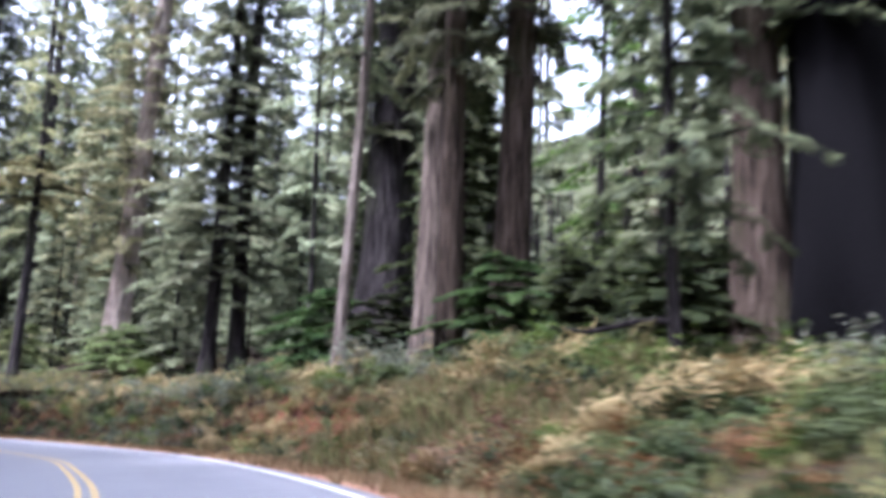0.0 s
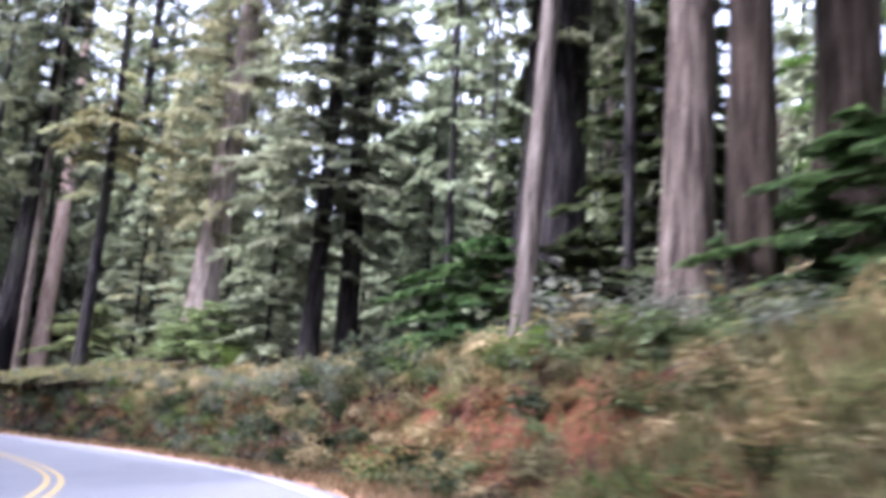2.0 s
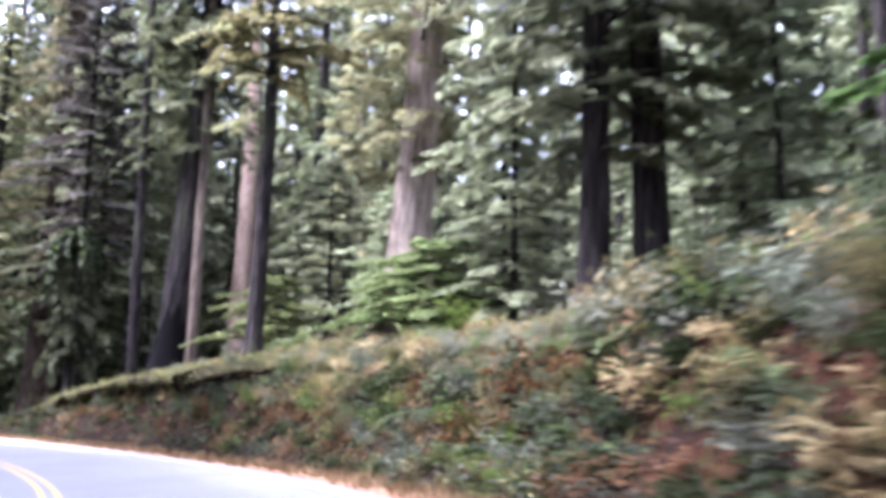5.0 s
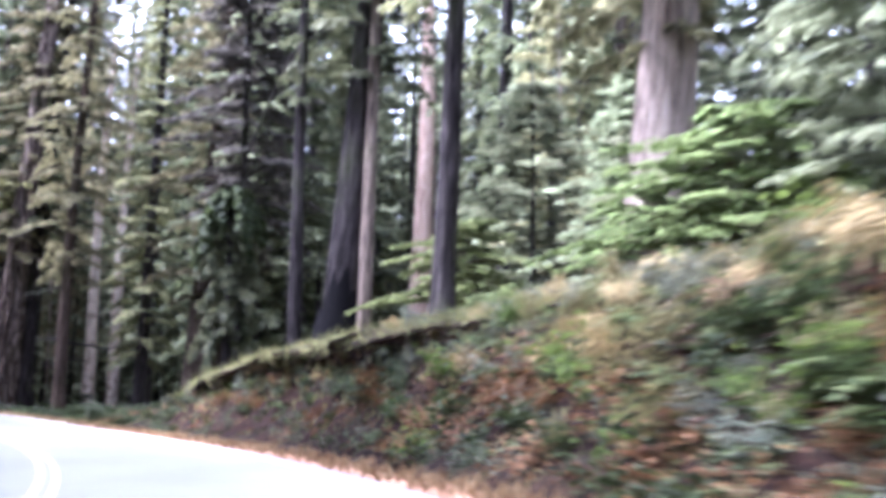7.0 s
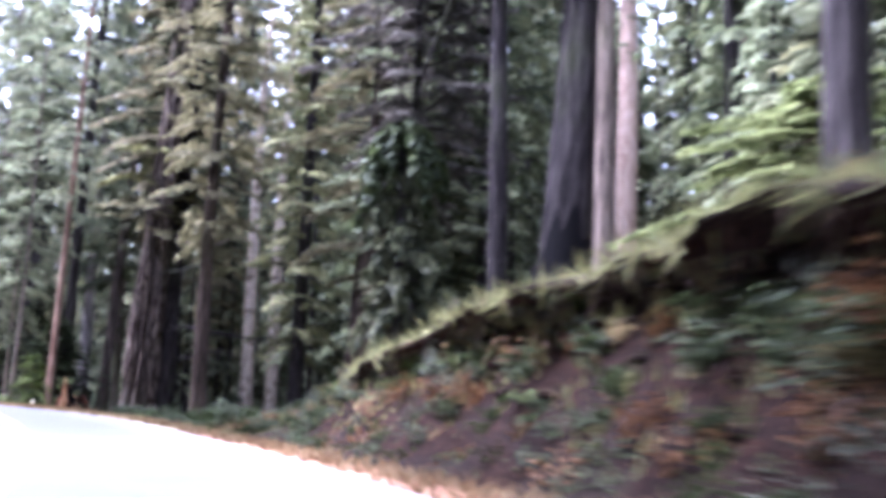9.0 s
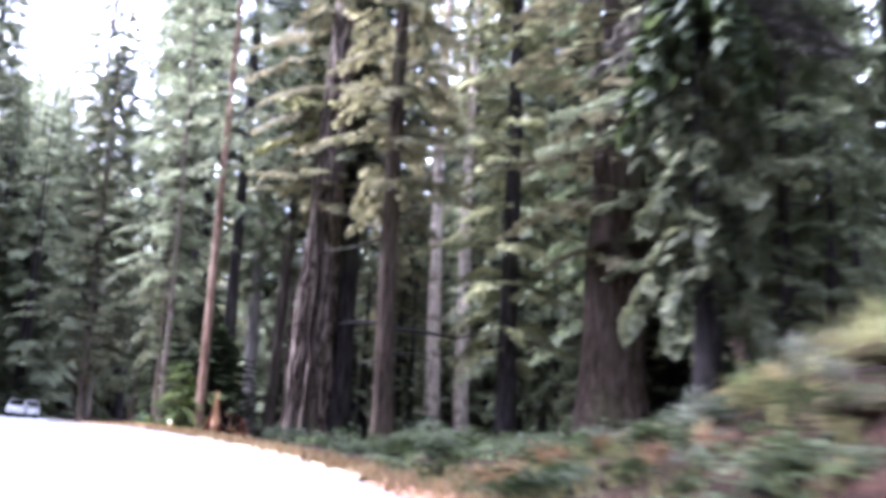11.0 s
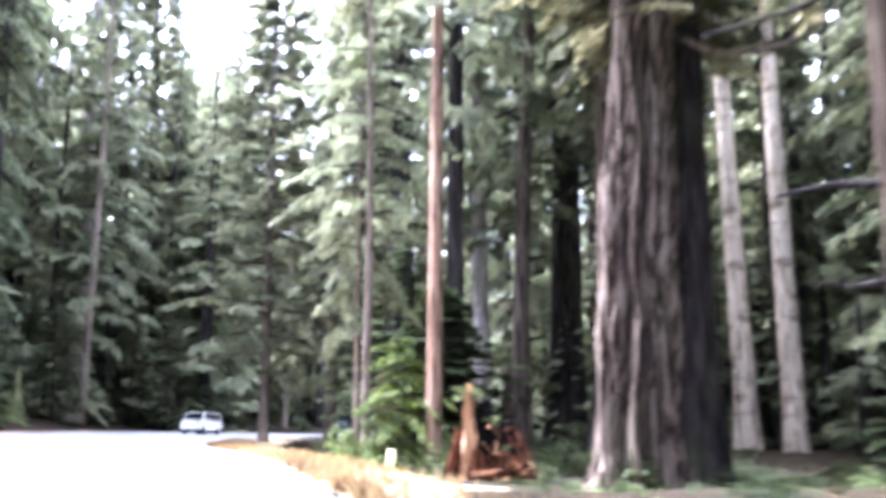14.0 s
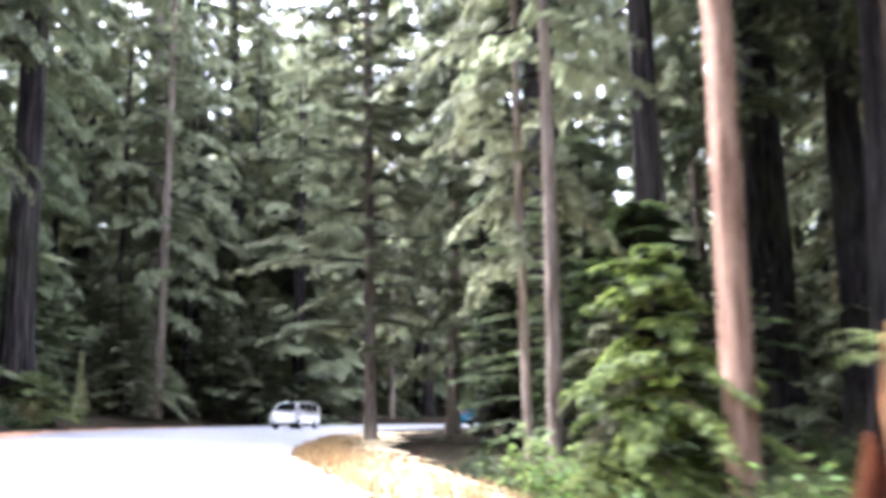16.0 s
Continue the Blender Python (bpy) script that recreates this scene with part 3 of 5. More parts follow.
R, P, D_, T_ = BARK_RED, BARK_PALE, BARK_DARK, BARK_TAN
TREES = [
    # x, y, diameter, height, bark, kind, leaf, crown scale, lift, label
    (-3.6, 35.4, 0.47, 30, BARK_FAWN, SPARSE, NEEDLE, (0.9, 1.0), 5, "slim straight tan-barked conifer on top of the bank"),
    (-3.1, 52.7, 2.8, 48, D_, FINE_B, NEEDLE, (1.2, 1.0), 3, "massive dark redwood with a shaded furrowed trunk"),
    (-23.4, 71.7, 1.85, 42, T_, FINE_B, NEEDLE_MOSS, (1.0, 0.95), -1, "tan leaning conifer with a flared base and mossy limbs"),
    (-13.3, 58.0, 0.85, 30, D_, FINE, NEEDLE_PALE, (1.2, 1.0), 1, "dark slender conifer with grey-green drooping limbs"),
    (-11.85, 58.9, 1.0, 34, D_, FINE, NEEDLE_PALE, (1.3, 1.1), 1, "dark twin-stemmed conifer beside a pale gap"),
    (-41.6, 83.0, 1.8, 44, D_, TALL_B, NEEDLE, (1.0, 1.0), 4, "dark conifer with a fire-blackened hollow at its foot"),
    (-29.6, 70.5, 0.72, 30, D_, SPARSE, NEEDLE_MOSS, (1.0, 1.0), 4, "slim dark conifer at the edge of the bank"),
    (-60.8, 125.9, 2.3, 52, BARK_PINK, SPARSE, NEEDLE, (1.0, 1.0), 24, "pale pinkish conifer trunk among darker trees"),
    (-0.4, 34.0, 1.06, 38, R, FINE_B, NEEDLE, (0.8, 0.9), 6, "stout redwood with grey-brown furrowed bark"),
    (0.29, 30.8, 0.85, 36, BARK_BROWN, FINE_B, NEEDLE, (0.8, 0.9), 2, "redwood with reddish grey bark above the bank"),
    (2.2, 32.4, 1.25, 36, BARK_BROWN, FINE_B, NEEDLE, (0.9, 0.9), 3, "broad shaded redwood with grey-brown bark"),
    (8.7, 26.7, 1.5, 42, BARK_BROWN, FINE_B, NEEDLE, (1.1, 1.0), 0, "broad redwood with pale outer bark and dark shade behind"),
    (4.9, 20.9, 0.29, 16, D_, LOW, NEEDLE, (1.0, 1.4), 2, "thin dark conifer with a bare sideways limb"),
    (7.8, 49.6, 0.5, 30, D_, SPARSE, LEAF, (1.0, 0.9), 1, "thin dark conifer against bright gaps"),
    (-0.5, 45.0, 0.42, 30, D_, SPARSE, NEEDLE, (0.6, 1.0), 4, "thin black conifer with many dead stubs"),
    (-6.7, 52.1, 0.33, 28, D_, SPARSE, NEEDLE_PALE, (0.9, 1.0), 0, "thin conifer far behind the bank"),
    (-43.7, 82.8, 0.72, 32, D_, SPARSE, NEEDLE, (0.8, 1.0), 8, "dark straight conifer with one long bent limb"),
    (-40.0, 82.9, 0.7, 36, R, TALL_B, NEEDLE, (0.8, 1.0), 8, "grey pale-barked conifer beside the burnt tree"),
    (-102.2, 126.4, 1.4, 44, BARK_WHITE, SPARSE, NEEDLE_MOSS, (1.2, 1.0), 20, "white-barked straight conifer with knotty stem"),
    (-99.1, 126.8, 1.35, 42, BARK_WHITE, SPARSE, NEEDLE_MOSS, (1.2, 1.0), 20, "white-barked straight conifer with mossy limbs"),
    (-87.7, 95.1, 0.5, 36, BARK_POLE, SPARSE, NEEDLE_PALE, (0.9, 1.0), 9, "straight pale pinkish pole-like conifer near the road"),
    (-94.3, 96.3, 0.33, 28, BARK_FAWN, SPARSE, NEEDLE_PALE, (1.0, 1.0), 3, "slim tan conifer with thin lower stem"),
    (-97.3, 97.6, 0.24, 30, T_, FINE, NEEDLE_PALE, (0.8, 1.1), 2, "slim tan conifer with drooping pale limbs"),
    (-126.5, 106.1, 0.66, 34, T_, FINE, NEEDLE_PALE, (1.75, 1.15), 1.0, "conifer with spreading pale limbs on the grassy verge"),
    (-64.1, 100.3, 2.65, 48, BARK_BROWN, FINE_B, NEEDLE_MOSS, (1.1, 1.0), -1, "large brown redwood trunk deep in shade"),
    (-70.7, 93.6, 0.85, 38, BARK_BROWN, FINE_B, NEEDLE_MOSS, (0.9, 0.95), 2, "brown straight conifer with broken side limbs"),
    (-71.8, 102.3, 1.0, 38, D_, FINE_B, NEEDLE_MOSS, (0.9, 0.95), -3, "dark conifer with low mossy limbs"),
    (-120.5, 113.0, 0.6, 36, T_, FINE, NEEDLE_PALE, (1.5, 1.25), 2, "pale-limbed conifer behind the grassy verge"),
    (-162.0, 101.6, 1.6, 44, P, FINE, NEEDLE_PALE, (1.5, 1.4), 1, "tall grey-white conifer across the road"),
    (-172.0, 111.5, 1.0, 21, D_, SPRUCE, LEAF_SOFT, (1.2, 0.7), 0, "low bushy conifer with bright outer leaves"),
    (-150.0, 172.0, 2.2, 44, D_, TALL, NEEDLE, (1.0, 1.0), 3, "dark redwood deep in the forest"),
    (-111.8, 114.0, 1.15, 44, P, TALL_B, NEEDLE_PALE, (1.0, 1.0), 3, "grey pale-barked conifer behind the verge"),
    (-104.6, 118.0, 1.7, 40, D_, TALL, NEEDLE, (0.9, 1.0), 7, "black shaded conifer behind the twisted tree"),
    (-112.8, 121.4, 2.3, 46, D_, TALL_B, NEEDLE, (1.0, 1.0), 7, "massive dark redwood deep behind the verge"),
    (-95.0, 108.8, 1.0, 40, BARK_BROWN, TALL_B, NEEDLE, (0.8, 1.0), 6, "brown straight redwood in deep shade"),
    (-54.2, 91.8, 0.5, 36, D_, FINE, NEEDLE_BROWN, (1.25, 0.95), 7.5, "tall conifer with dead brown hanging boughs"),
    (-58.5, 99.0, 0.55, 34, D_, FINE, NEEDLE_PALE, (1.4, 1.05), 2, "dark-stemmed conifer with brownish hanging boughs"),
]
LEAN = {0: (1.3, 0), 2: (2.8, -0.4), 5: (2.8, -1.0)}
for n, (x, y, dia, tall, mat, kind, leaf, crown, lift, label) in enumerate(TREES):
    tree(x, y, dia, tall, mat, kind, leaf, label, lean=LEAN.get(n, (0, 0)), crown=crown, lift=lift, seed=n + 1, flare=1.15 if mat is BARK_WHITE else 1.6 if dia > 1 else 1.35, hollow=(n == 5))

def burnt_hollow(x, y, radius, tall, facing):
    """A black arched fire scar that wraps the foot of a trunk."""
    g = random.Random(3)
    v, f = [], []
    for n in range(9):
        for k in range(13):
            a = (k / 12 - 0.5) * 2.3
            h = n / 8 * tall * max(0.12, math.cos(a * 1.15) ** 0.6) * (1 + 0.12 * math.sin(k * 2.1))
            r = radius * (1.2 + 0.78 * math.exp(-h / (1.3 * radius + 0.25))) + 0.04
            v.append((r * math.cos(facing + a), r * math.sin(facing + a), h - 0.1))
    for n in range(8):
        for k in range(12):
            a = n * 13 + k
            f.append((a, a + 1, a + 14, a + 13))
    for ob in bpy.data.objects:
        if ob.parent is None and ob.get("category") == "tree" and abs(ob.location.x - x) + abs(ob.location.y - y) < 0.1:
            sheet("burnt_hollow", v, f, CHAR_SHADE, ob, "fire-blackened hollow")


burnt_hollow(-41.6, 83.0, 0.9, 5.2, 5.3)


def weeping_conifer(x, y, tall, label):
    """A slim conifer whose boughs bend over and hang close along the stem, under a dark umbrella of a top."""
    g = random.Random(71)
    t = thing("weeping_conifer", pose(x, y, height(x, y) - 0.05, 0, -1.5, 0), label, "tree", "forest trees")
    v, f = trunk_mesh(71, tall, 0.36, 1.4, 0.12, sides=14, rings=20, top=0.12)
    sheet("trunk", v, f, BARK_DARK, t).data.polygons.foreach_set("use_smooth", [True] * len(f))
    for name, low, high, count, reach, mat, about in (("crown_top", tall - 0.9, tall - 0.05, 20, 1.7, LEAF_DARK, "dark hanging umbrella of boughs"), ("lower_crown", 4.4, tall - 2.2, 30, 2.0, NEEDLE, "grey-green hanging boughs")):
        lv, lf, wv, wf = [], [], [], []
        for n in range(count):
            h, a = low + (high - low) * (n + g.random()) / count, 2.4 * n + g.uniform(-0.4, 0.4)
            ln = reach * g.uniform(0.65, 1.15) * (1.0 if name == "crown_top" else 1.15 - 0.5 * (h / tall))
            hang = ln * g.uniform(1.3, 2.4) if name == "crown_top" else ln * g.uniform(0.5, 1.1)
            out = Vector((math.cos(a), math.sin(a), 0))
            path = [Vector((0, 0, h)) + out * (ln * (1 - (1 - u) ** 1.7)) + Vector((0, 0, 0.35 * ln * u * (1 - u) - hang * u**1.8)) for u in np.linspace(0, 1, 6)]
            tube(wv, wf, path, [0.05, 0.04, 0.032, 0.024, 0.015, 0.006], 4)
            for k in range(26):
                u = 0.1 + 0.9 * (k + g.random()) / 26
                i = min(4, int(u * 5))
                at = path[i].lerp(path[i + 1], u * 5 - i)
                flank = Vector((-out.y, out.x, 0)) * (1 if k % 2 else -1)
                go = (out * g.uniform(0.0, 0.5) + flank * g.uniform(0.1, 0.7) + Vector((0, 0, -g.uniform(0.6, 1.3)))).normalized()
                needle_spray(lv, lf, at, go, flank.cross(go).normalized(), g.uniform(0.45, 0.95), g, 4)
        crown = tagged(sheet(name, lv, lf, mat, t, about), kind="stuff")
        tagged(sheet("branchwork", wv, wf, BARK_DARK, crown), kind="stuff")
    return t


weeping_conifer(-52.6, 88.9, 13.6, "small dark weeping conifer with hanging boughs and umbrella top")
# added near-black redwood stands in for the deep shade beside its neighbour
tree(10.9, 25.9, 3.1, 40, CHAR_SHADE, FINE_B, NEEDLE, "near-black redwood added to stand for deep shade", seed=88, flare=1.3, lift=1, name="redwood")
tree(-81.9, 98.0, 2.0, 46, BARK_ROPE, FINE_B, NEEDLE_MOSS, "huge twisted redwood with ropy grey-brown bark", seed=91, flare=1.35, twist=0.16, lift=6, bend=0.9, burl=0.16, lean=(2.2, 0), sides=110, rings=80, rope=0.10, gash=((5.1, 10.0, 0.2), (5.75, 14.0, 0.14), (4.55, 7.5, 0.12), (6.15, 8.0, 0.12)), name="redwood")
# this dark stem is added for the shadowed right side of the twisted redwood
tree(-80.9, 99.4, 1.3, 44, BARK_DARK, FINE_B, NEEDLE, "black redwood stem added as the twisted one's shaded side", seed=92, flare=1.3, lift=4, bend=0.4, name="redwood")

# forest behind: kinds standing ready, then copied
ready = [
    (0.9, 40, BARK_RED, TALL, NEEDLE), (1.3, 44, BARK_DARK, TALL_B, NEEDLE), (0.5, 28, BARK_DARK, SPRUCE, NEEDLE_PALE), (0.6, 32, BARK_TAN, SPRUCE_B, NEEDLE_PALE),
    (0.6, 34, BARK_DARK, SPRUCE_B, NEEDLE), (0.5, 28, BARK_DARK, SPRUCE, NEEDLE), (0.4, 24, BARK_TAN, SPRUCE_B, NEEDLE_MOSS), (0.8, 38, BARK_DARK, TALL, NEEDLE_PALE),
]


def clearing(x, y):
    """The thin stand before the pale-barked trees."""
    for ax, ay, bx, by in ((-58.0, 83.0, -100.5, 126.0), (-66.0, 84.0, -100.5, 126.0), (-22.0, 56.0, -60.8, 125.0), (-31.0, 64.0, -60.8, 125.0)):
        dx, dy = bx - ax, by - ay
        u = min(1, max(0, ((x - ax) * dx + (y - ay) * dy) / (dx * dx + dy * dy)))
        if math.hypot(x - ax - u * dx, y - ay - u * dy) < 4.2:
            return True
    return False


def gap_over_bend(x, y):
    """Low young growth straight beyond the bend, where the sky shows."""
    return x < -150 and abs(y - 106 - 0.35 * (-141 - x)) < 3.5 + 0.045 * (-150 - x)


def gap_up_slope(x, y):
    """An opening between the redwoods of the first bank, where the sky shows."""
    u = (x + 2) * 0.183 + (y - 12) * 0.983
    return u > 22 and abs((x + 2) * 0.983 - (y - 12) * 0.183) < 1.6 + 0.032 * u


stock = []
g = random.Random(5)
spots = [(t[0], t[1]) for t in TREES] + [(-81.8, 98.0)]
tries = 0
places = []
for k, w, seed in [(k, side * w, n) for n, (k, side, w) in enumerate([(10.9, -1, 17), (11.3, -1, 20), (11.6, -1, 15), (12.0, -1, 19), (12.5, -1, 15.5), (12.9, -1, 21), (13.3, -1, 17), (13.8, -1, 24), (14.4, -1, 18),
                                                     (15.0, -1, 15), (15.4, -1, 20), (15.8, -1, 14), (16.2, -1, 19), (16.5, -1, 14), (16.9, -1, 13), (12.6, 1, 15), (13.2, 1, 20), (13.9, 1, 15), (14.5, 1, 13),
                                                     (15.2, 1, 11), (15.7, 1, 15), (16.1, 1, 10), (16.6, 1, 12), (17.0, 1, 10), (17.4, -1, 11), (12.2, 1, 22), (11.0, 1, 26), (9.6, 1, 30), (9.2, 1, 24), (10.2, 1, 34), (11.9, 1, 27)])]:
    p = road_point(k, w)
    spots.append((p.x, p.y))
    places.append((p.x, p.y))
for x, y in [(-105.5, 133.0), (-111.0, 128.5), (-96.0, 133.5), (-91.0, 131.0), (-87.0, 127.0), (-108.5, 139.0), (-100.0, 141.0), (-92.0, 139.0), (-66.0, 134.5), (-60.0, 136.0), (-54.0, 133.0),
             (-70.5, 130.0), (-62.5, 143.0), (-78.0, 117.5), (-84.0, 121.0), (-74.5, 123.5), (-66.0, 119.5), (-81.0, 128.5), (-56.0, 141.0), (-46.0, 128.0), (-50.0, 121.0), (-40.0, 118.0), (-72.0, 138.0)]:
    spots.append((x, y))
    places.append((x, y))
# unseen row left of the road, added to shade bank and pavement
for k in np.arange(1.6, 11.3, 0.27):
    p = road_point(k, -11.5 - 5 * ((k * 7.3) % 1))
    spots.append((p.x, p.y))
    places.append((p.x, p.y))
# conifers out of view around the start, added to shade the near bank
for k, w in ((0.5, 13), (0.9, 18), (1.2, 11.5), (1.6, 15), (1.9, 11), (2.2, 15.5), (2.35, 19.5), (0.4, -13), (0.9, -16), (1.3, -12.5)):
    p = road_point(k, w)
    spots.append((p.x, p.y))
    places.append((p.x, p.y))
while len(places) < 188 and tries < 9000:
    tries += 1
    x, y = g.uniform(-220, 50), g.uniform(-15, 205)
    j, w = plan(x, y)
    k, w = STATION[j[0]], w[0]
    near = 24 if k < 8.5 else 27
    if k > 11.4:
        near = 13
    edge = -(LEFT_EDGE[j[0]] + 5)
    if edge < w < near or (w < 0 and k < 9) or w > 44 or w < edge - (34 if k > 10 else 20):
        continue
    if min((x - a) ** 2 + (y - b) ** 2 for a, b in spots) < 12 or clearing(x, y) or gap_up_slope(x, y):
        continue
    spots.append((x, y))
    places.append((x, y))
places = [(x, y) for x, y in places if not clearing(x, y) and not (-97 < x < -84 and 99 < y < 112)]
for n, (x, y) in enumerate(places):
    c = n % len(ready)
    if -98 < x < -48 and 96 < y < 142 and n >= len(ready):
        c = (0, 1, 5, 4, 4, 5, 5, 0)[c]
    dia, tall, mat, kind, leaf = ready[c]
    if n < len(ready):
        stock.append(tree(x, y, dia, tall, mat, kind, leaf, "forest conifer with drooping needle-covered limbs", seed=200 + n, sides=14, rings=18, name="forest_conifer"))
    else:
        s = g.uniform(0.8, 1.25) * (1.12 if n < 34 else 1.0)
        o = copy_thing(stock[c], pose(x, y, height(x, y) - 0.05, g.uniform(-2, 2), g.uniform(-2, 2), g.uniform(0, 360)))
        j, w = plan(x, y)
        far_on = smooth((STATION[j[0]] - 8.5) / 2)
        s *= 1.3 if w[0] < 0 and STATION[j[0]] > 11.3 else 1.0
        if gap_over_bend(x, y):
            s, far_on = 0.95, 0.0
        o.scale = (s, s, s * g.uniform(0.95, 1.15) * (1.1 + 0.35 * far_on))


# light green saplings under the opening of the slope
for x, y, tall in ((6.6, 43.0, 7.0), (9.4, 51.0, 9.0), (4.8, 39.0, 4.5), (8.6, 46.0, 5.5)):
    tree(x, y, 0.14, tall, BARK_DARK, LOW, LEAF_SOFT, "slender sapling with light green leaves under open sky", seed=int(x * 10), crown=(0.9, tall / 10), sides=8, rings=10, name="sapling", group="saplings")

# young dark conifers that fill the shade between the big trunks
YOUNG = [tree(x, y, 0.26, 13 + n, BARK_DARK, kind, leaf, "young conifer in the shade of big redwoods", seed=300 + n, crown=(0.75, 0.5), lift=-0.8, sides=10, rings=12, name="young_conifer", group="young conifers")
         for n, (x, y, kind, leaf) in enumerate([(17.0, 27.0, SPRUCE, LEAF_DARK), (19.0, 33.5, SPRUCE_B, NEEDLE), (-16.5, 62.5, SPRUCE, NEEDLE_PALE), (-9.5, 67.0, SPRUCE_B, NEEDLE_PALE)])]
g = random.Random(12)
for x, y in [(20.5, 41.5), (21.5, 29.0), (14.0, 27.5), (-8.5, 60.0), (-20.0, 76.0), (-33.0, 86.0), (-50.0, 97.0), (-63.5, 104.5), (-84.0, 113.5),
             (-104.5, 104.5), (-37.5, 88.5), (1.0, 47.5), (24.0, 36.0), (-4.0, 58.0), (-13.5, 71.0), (-27.0, 82.0), (-24.0, 79.0), (-46.0, 91.5), (-67.5, 105.5),
             (-75.5, 106.0), (-77.0, 102.0), (-99.5, 103.0), (-108.0, 108.5), (-113.0, 107.0), (-118.0, 112.5), (-124.0, 115.0), (-131.0, 121.0), (-84.5, 110.5), (-69.0, 111.0),
             (-153.0, 98.0), (-158.5, 94.5), (-166.0, 98.0), (-171.0, 106.0), (-150.0, 91.0), (-176.0, 116.0), (-183.0, 122.0), (-168.0, 116.0), (-177.0, 104.0), (-186.0, 114.0), (-160.0, 106.5), (-163.0, 111.0)]:
    if clearing(x, y):
        continue
    # paler stock in these two stretches stands in for haze
    pick = YOUNG[2 + g.randrange(2)] if -45 < x < -8 or x < -148 else YOUNG[g.randrange(2)]
    copy_thing(pick, pose(x, y, height(x, y) - 0.05, g.uniform(-2, 2), g.uniform(-2, 2), g.uniform(0, 360))).scale = (g.uniform(0.9, 1.3),) * 2 + (g.uniform(0.75, 1.1) * (0.8 if x < -60 else 1.0),)


def far_woods():
    """The closed forest behind: rough conifers of hanging boughs, joined."""
    g = random.Random(8)
    lv, lf, wv, wf = [], [], [], []
    made = 0
    while made < 1240:
        x, y = g.uniform(-310, 120), g.uniform(-60, 300)
        beyond, across, behind = 980 <= made < 1100, 1100 <= made < 1190, made >= 1190
        if behind:
            x, y = g.uniform(-140, -85), g.uniform(132, 168)
        if beyond:
            x = g.uniform(-260, -165)
            y = 106 + 0.35 * (-141 - x) + g.uniform(-1, 1) * (3.5 + 0.045 * (-150 - x))
        j, w = plan(x, y)
        k, w = STATION[j[0]], w[0]
        low_tree, inside = 560 <= made < 860, 860 <= made < 980
        if low_tree and not (25 < w < 46 and k > 2.5):
            continue
        if inside and not (-70 < w < -19 and 1 < k < 10.5):
            continue
        if across and not (-52 < w < -17 and 12 < k < 17.9):
            continue
        if not low_tree and not inside and not beyond and not across and not behind and not (43 < w < 100 or (-100 < w < -38 and k > 9.5) or (k > 17.7 and 7 < abs(w) < 70)):
            continue
        if not beyond and gap_over_bend(x, y) or clearing(x, y):
            continue
        made += 1
        z, tall = height(x, y), g.uniform(7, 15) if low_tree else g.uniform(0.30, 0.39) * math.hypot(x + 56, y - 76) if beyond else g.uniform(62, 85) if behind else g.uniform(36, 62)
        if gap_up_slope(x, y):
            tall = min(tall, max(7.0, 0.32 * math.hypot(x + 2, y - 12) - z))
        tube(wv, wf, [Vector((x, y, z - 0.5)), Vector((x, y, z + tall * 0.5)), Vector((x, y, z + tall))], [g.uniform(0.25, 0.6), 0.25, 0.05], 5)
        low, many = g.uniform(0.2, 1.5), 28 if low_tree else 54
        for n in range(many):
            u = (n + g.random()) / many
            h, turn = z + low + (tall - low) * u, g.uniform(0, 6.28)
            ln = ((2.6 if low_tree else 6.2) * (1 - u) ** 0.65 + (0.5 if low_tree else 1.4)) * g.uniform(0.6, 1.1)
            out = Vector((math.cos(turn), math.sin(turn), -g.uniform(0.1, 0.5)))
            flank = Vector((-math.sin(turn), math.cos(turn), g.uniform(-0.3, 0.3)))
            at = Vector((x, y, h)) + out * ln * 0.3
            for spread in (-0.6, 0.6):
                way = (out + flank * (spread + g.uniform(-0.3, 0.3))).normalized()
                needle_spray(lv, lf, at + way * ln * g.uniform(0, 0.3), way, flank, ln * 0.56, g, 4)
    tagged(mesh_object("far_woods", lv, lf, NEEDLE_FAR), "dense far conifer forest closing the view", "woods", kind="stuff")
    tagged(mesh_object("far_trunks", wv, wf, BARK_DARK), "shaded trunks of the far forest", "woods", kind="stuff")


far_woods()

# ---------------------------------------------------------------- undergrowth


def fern_mesh(seed, fronds=13, length=0.9):
    g = random.Random(seed)
    v, f = [], []
    for n in range(fronds):
        a = 6.283 * n / fronds + g.uniform(-0.2, 0.2)
        ln, lift = length * g.uniform(0.7, 1.15), g.uniform(0.7, 1.3)
        out, flank = Vector((math.cos(a), math.sin(a), 0)), Vector((-math.sin(a), math.cos(a), 0))
        spine = [out * (ln * s) + Vector((0, 0, ln * (lift * s - 0.95 * s * s))) for s in np.linspace(0, 1, 9)]
        for i in range(1, 9):
            wide = ln * 0.2 * math.sin(3.14 * (i / 9) ** 0.7) + 0.01
            for side in (-1, 1):
                b = len(v)
                p, q = spine[i - 1], spine[i]
                tip = (p + q) / 2 + flank * side * wide + out * wide * 0.35 + Vector((0, 0, -0.25 * wide))
                v.extend((p, p.lerp(q, 0.75), tip))
                f.append((b, b + 1, b + 2))
    return v, f


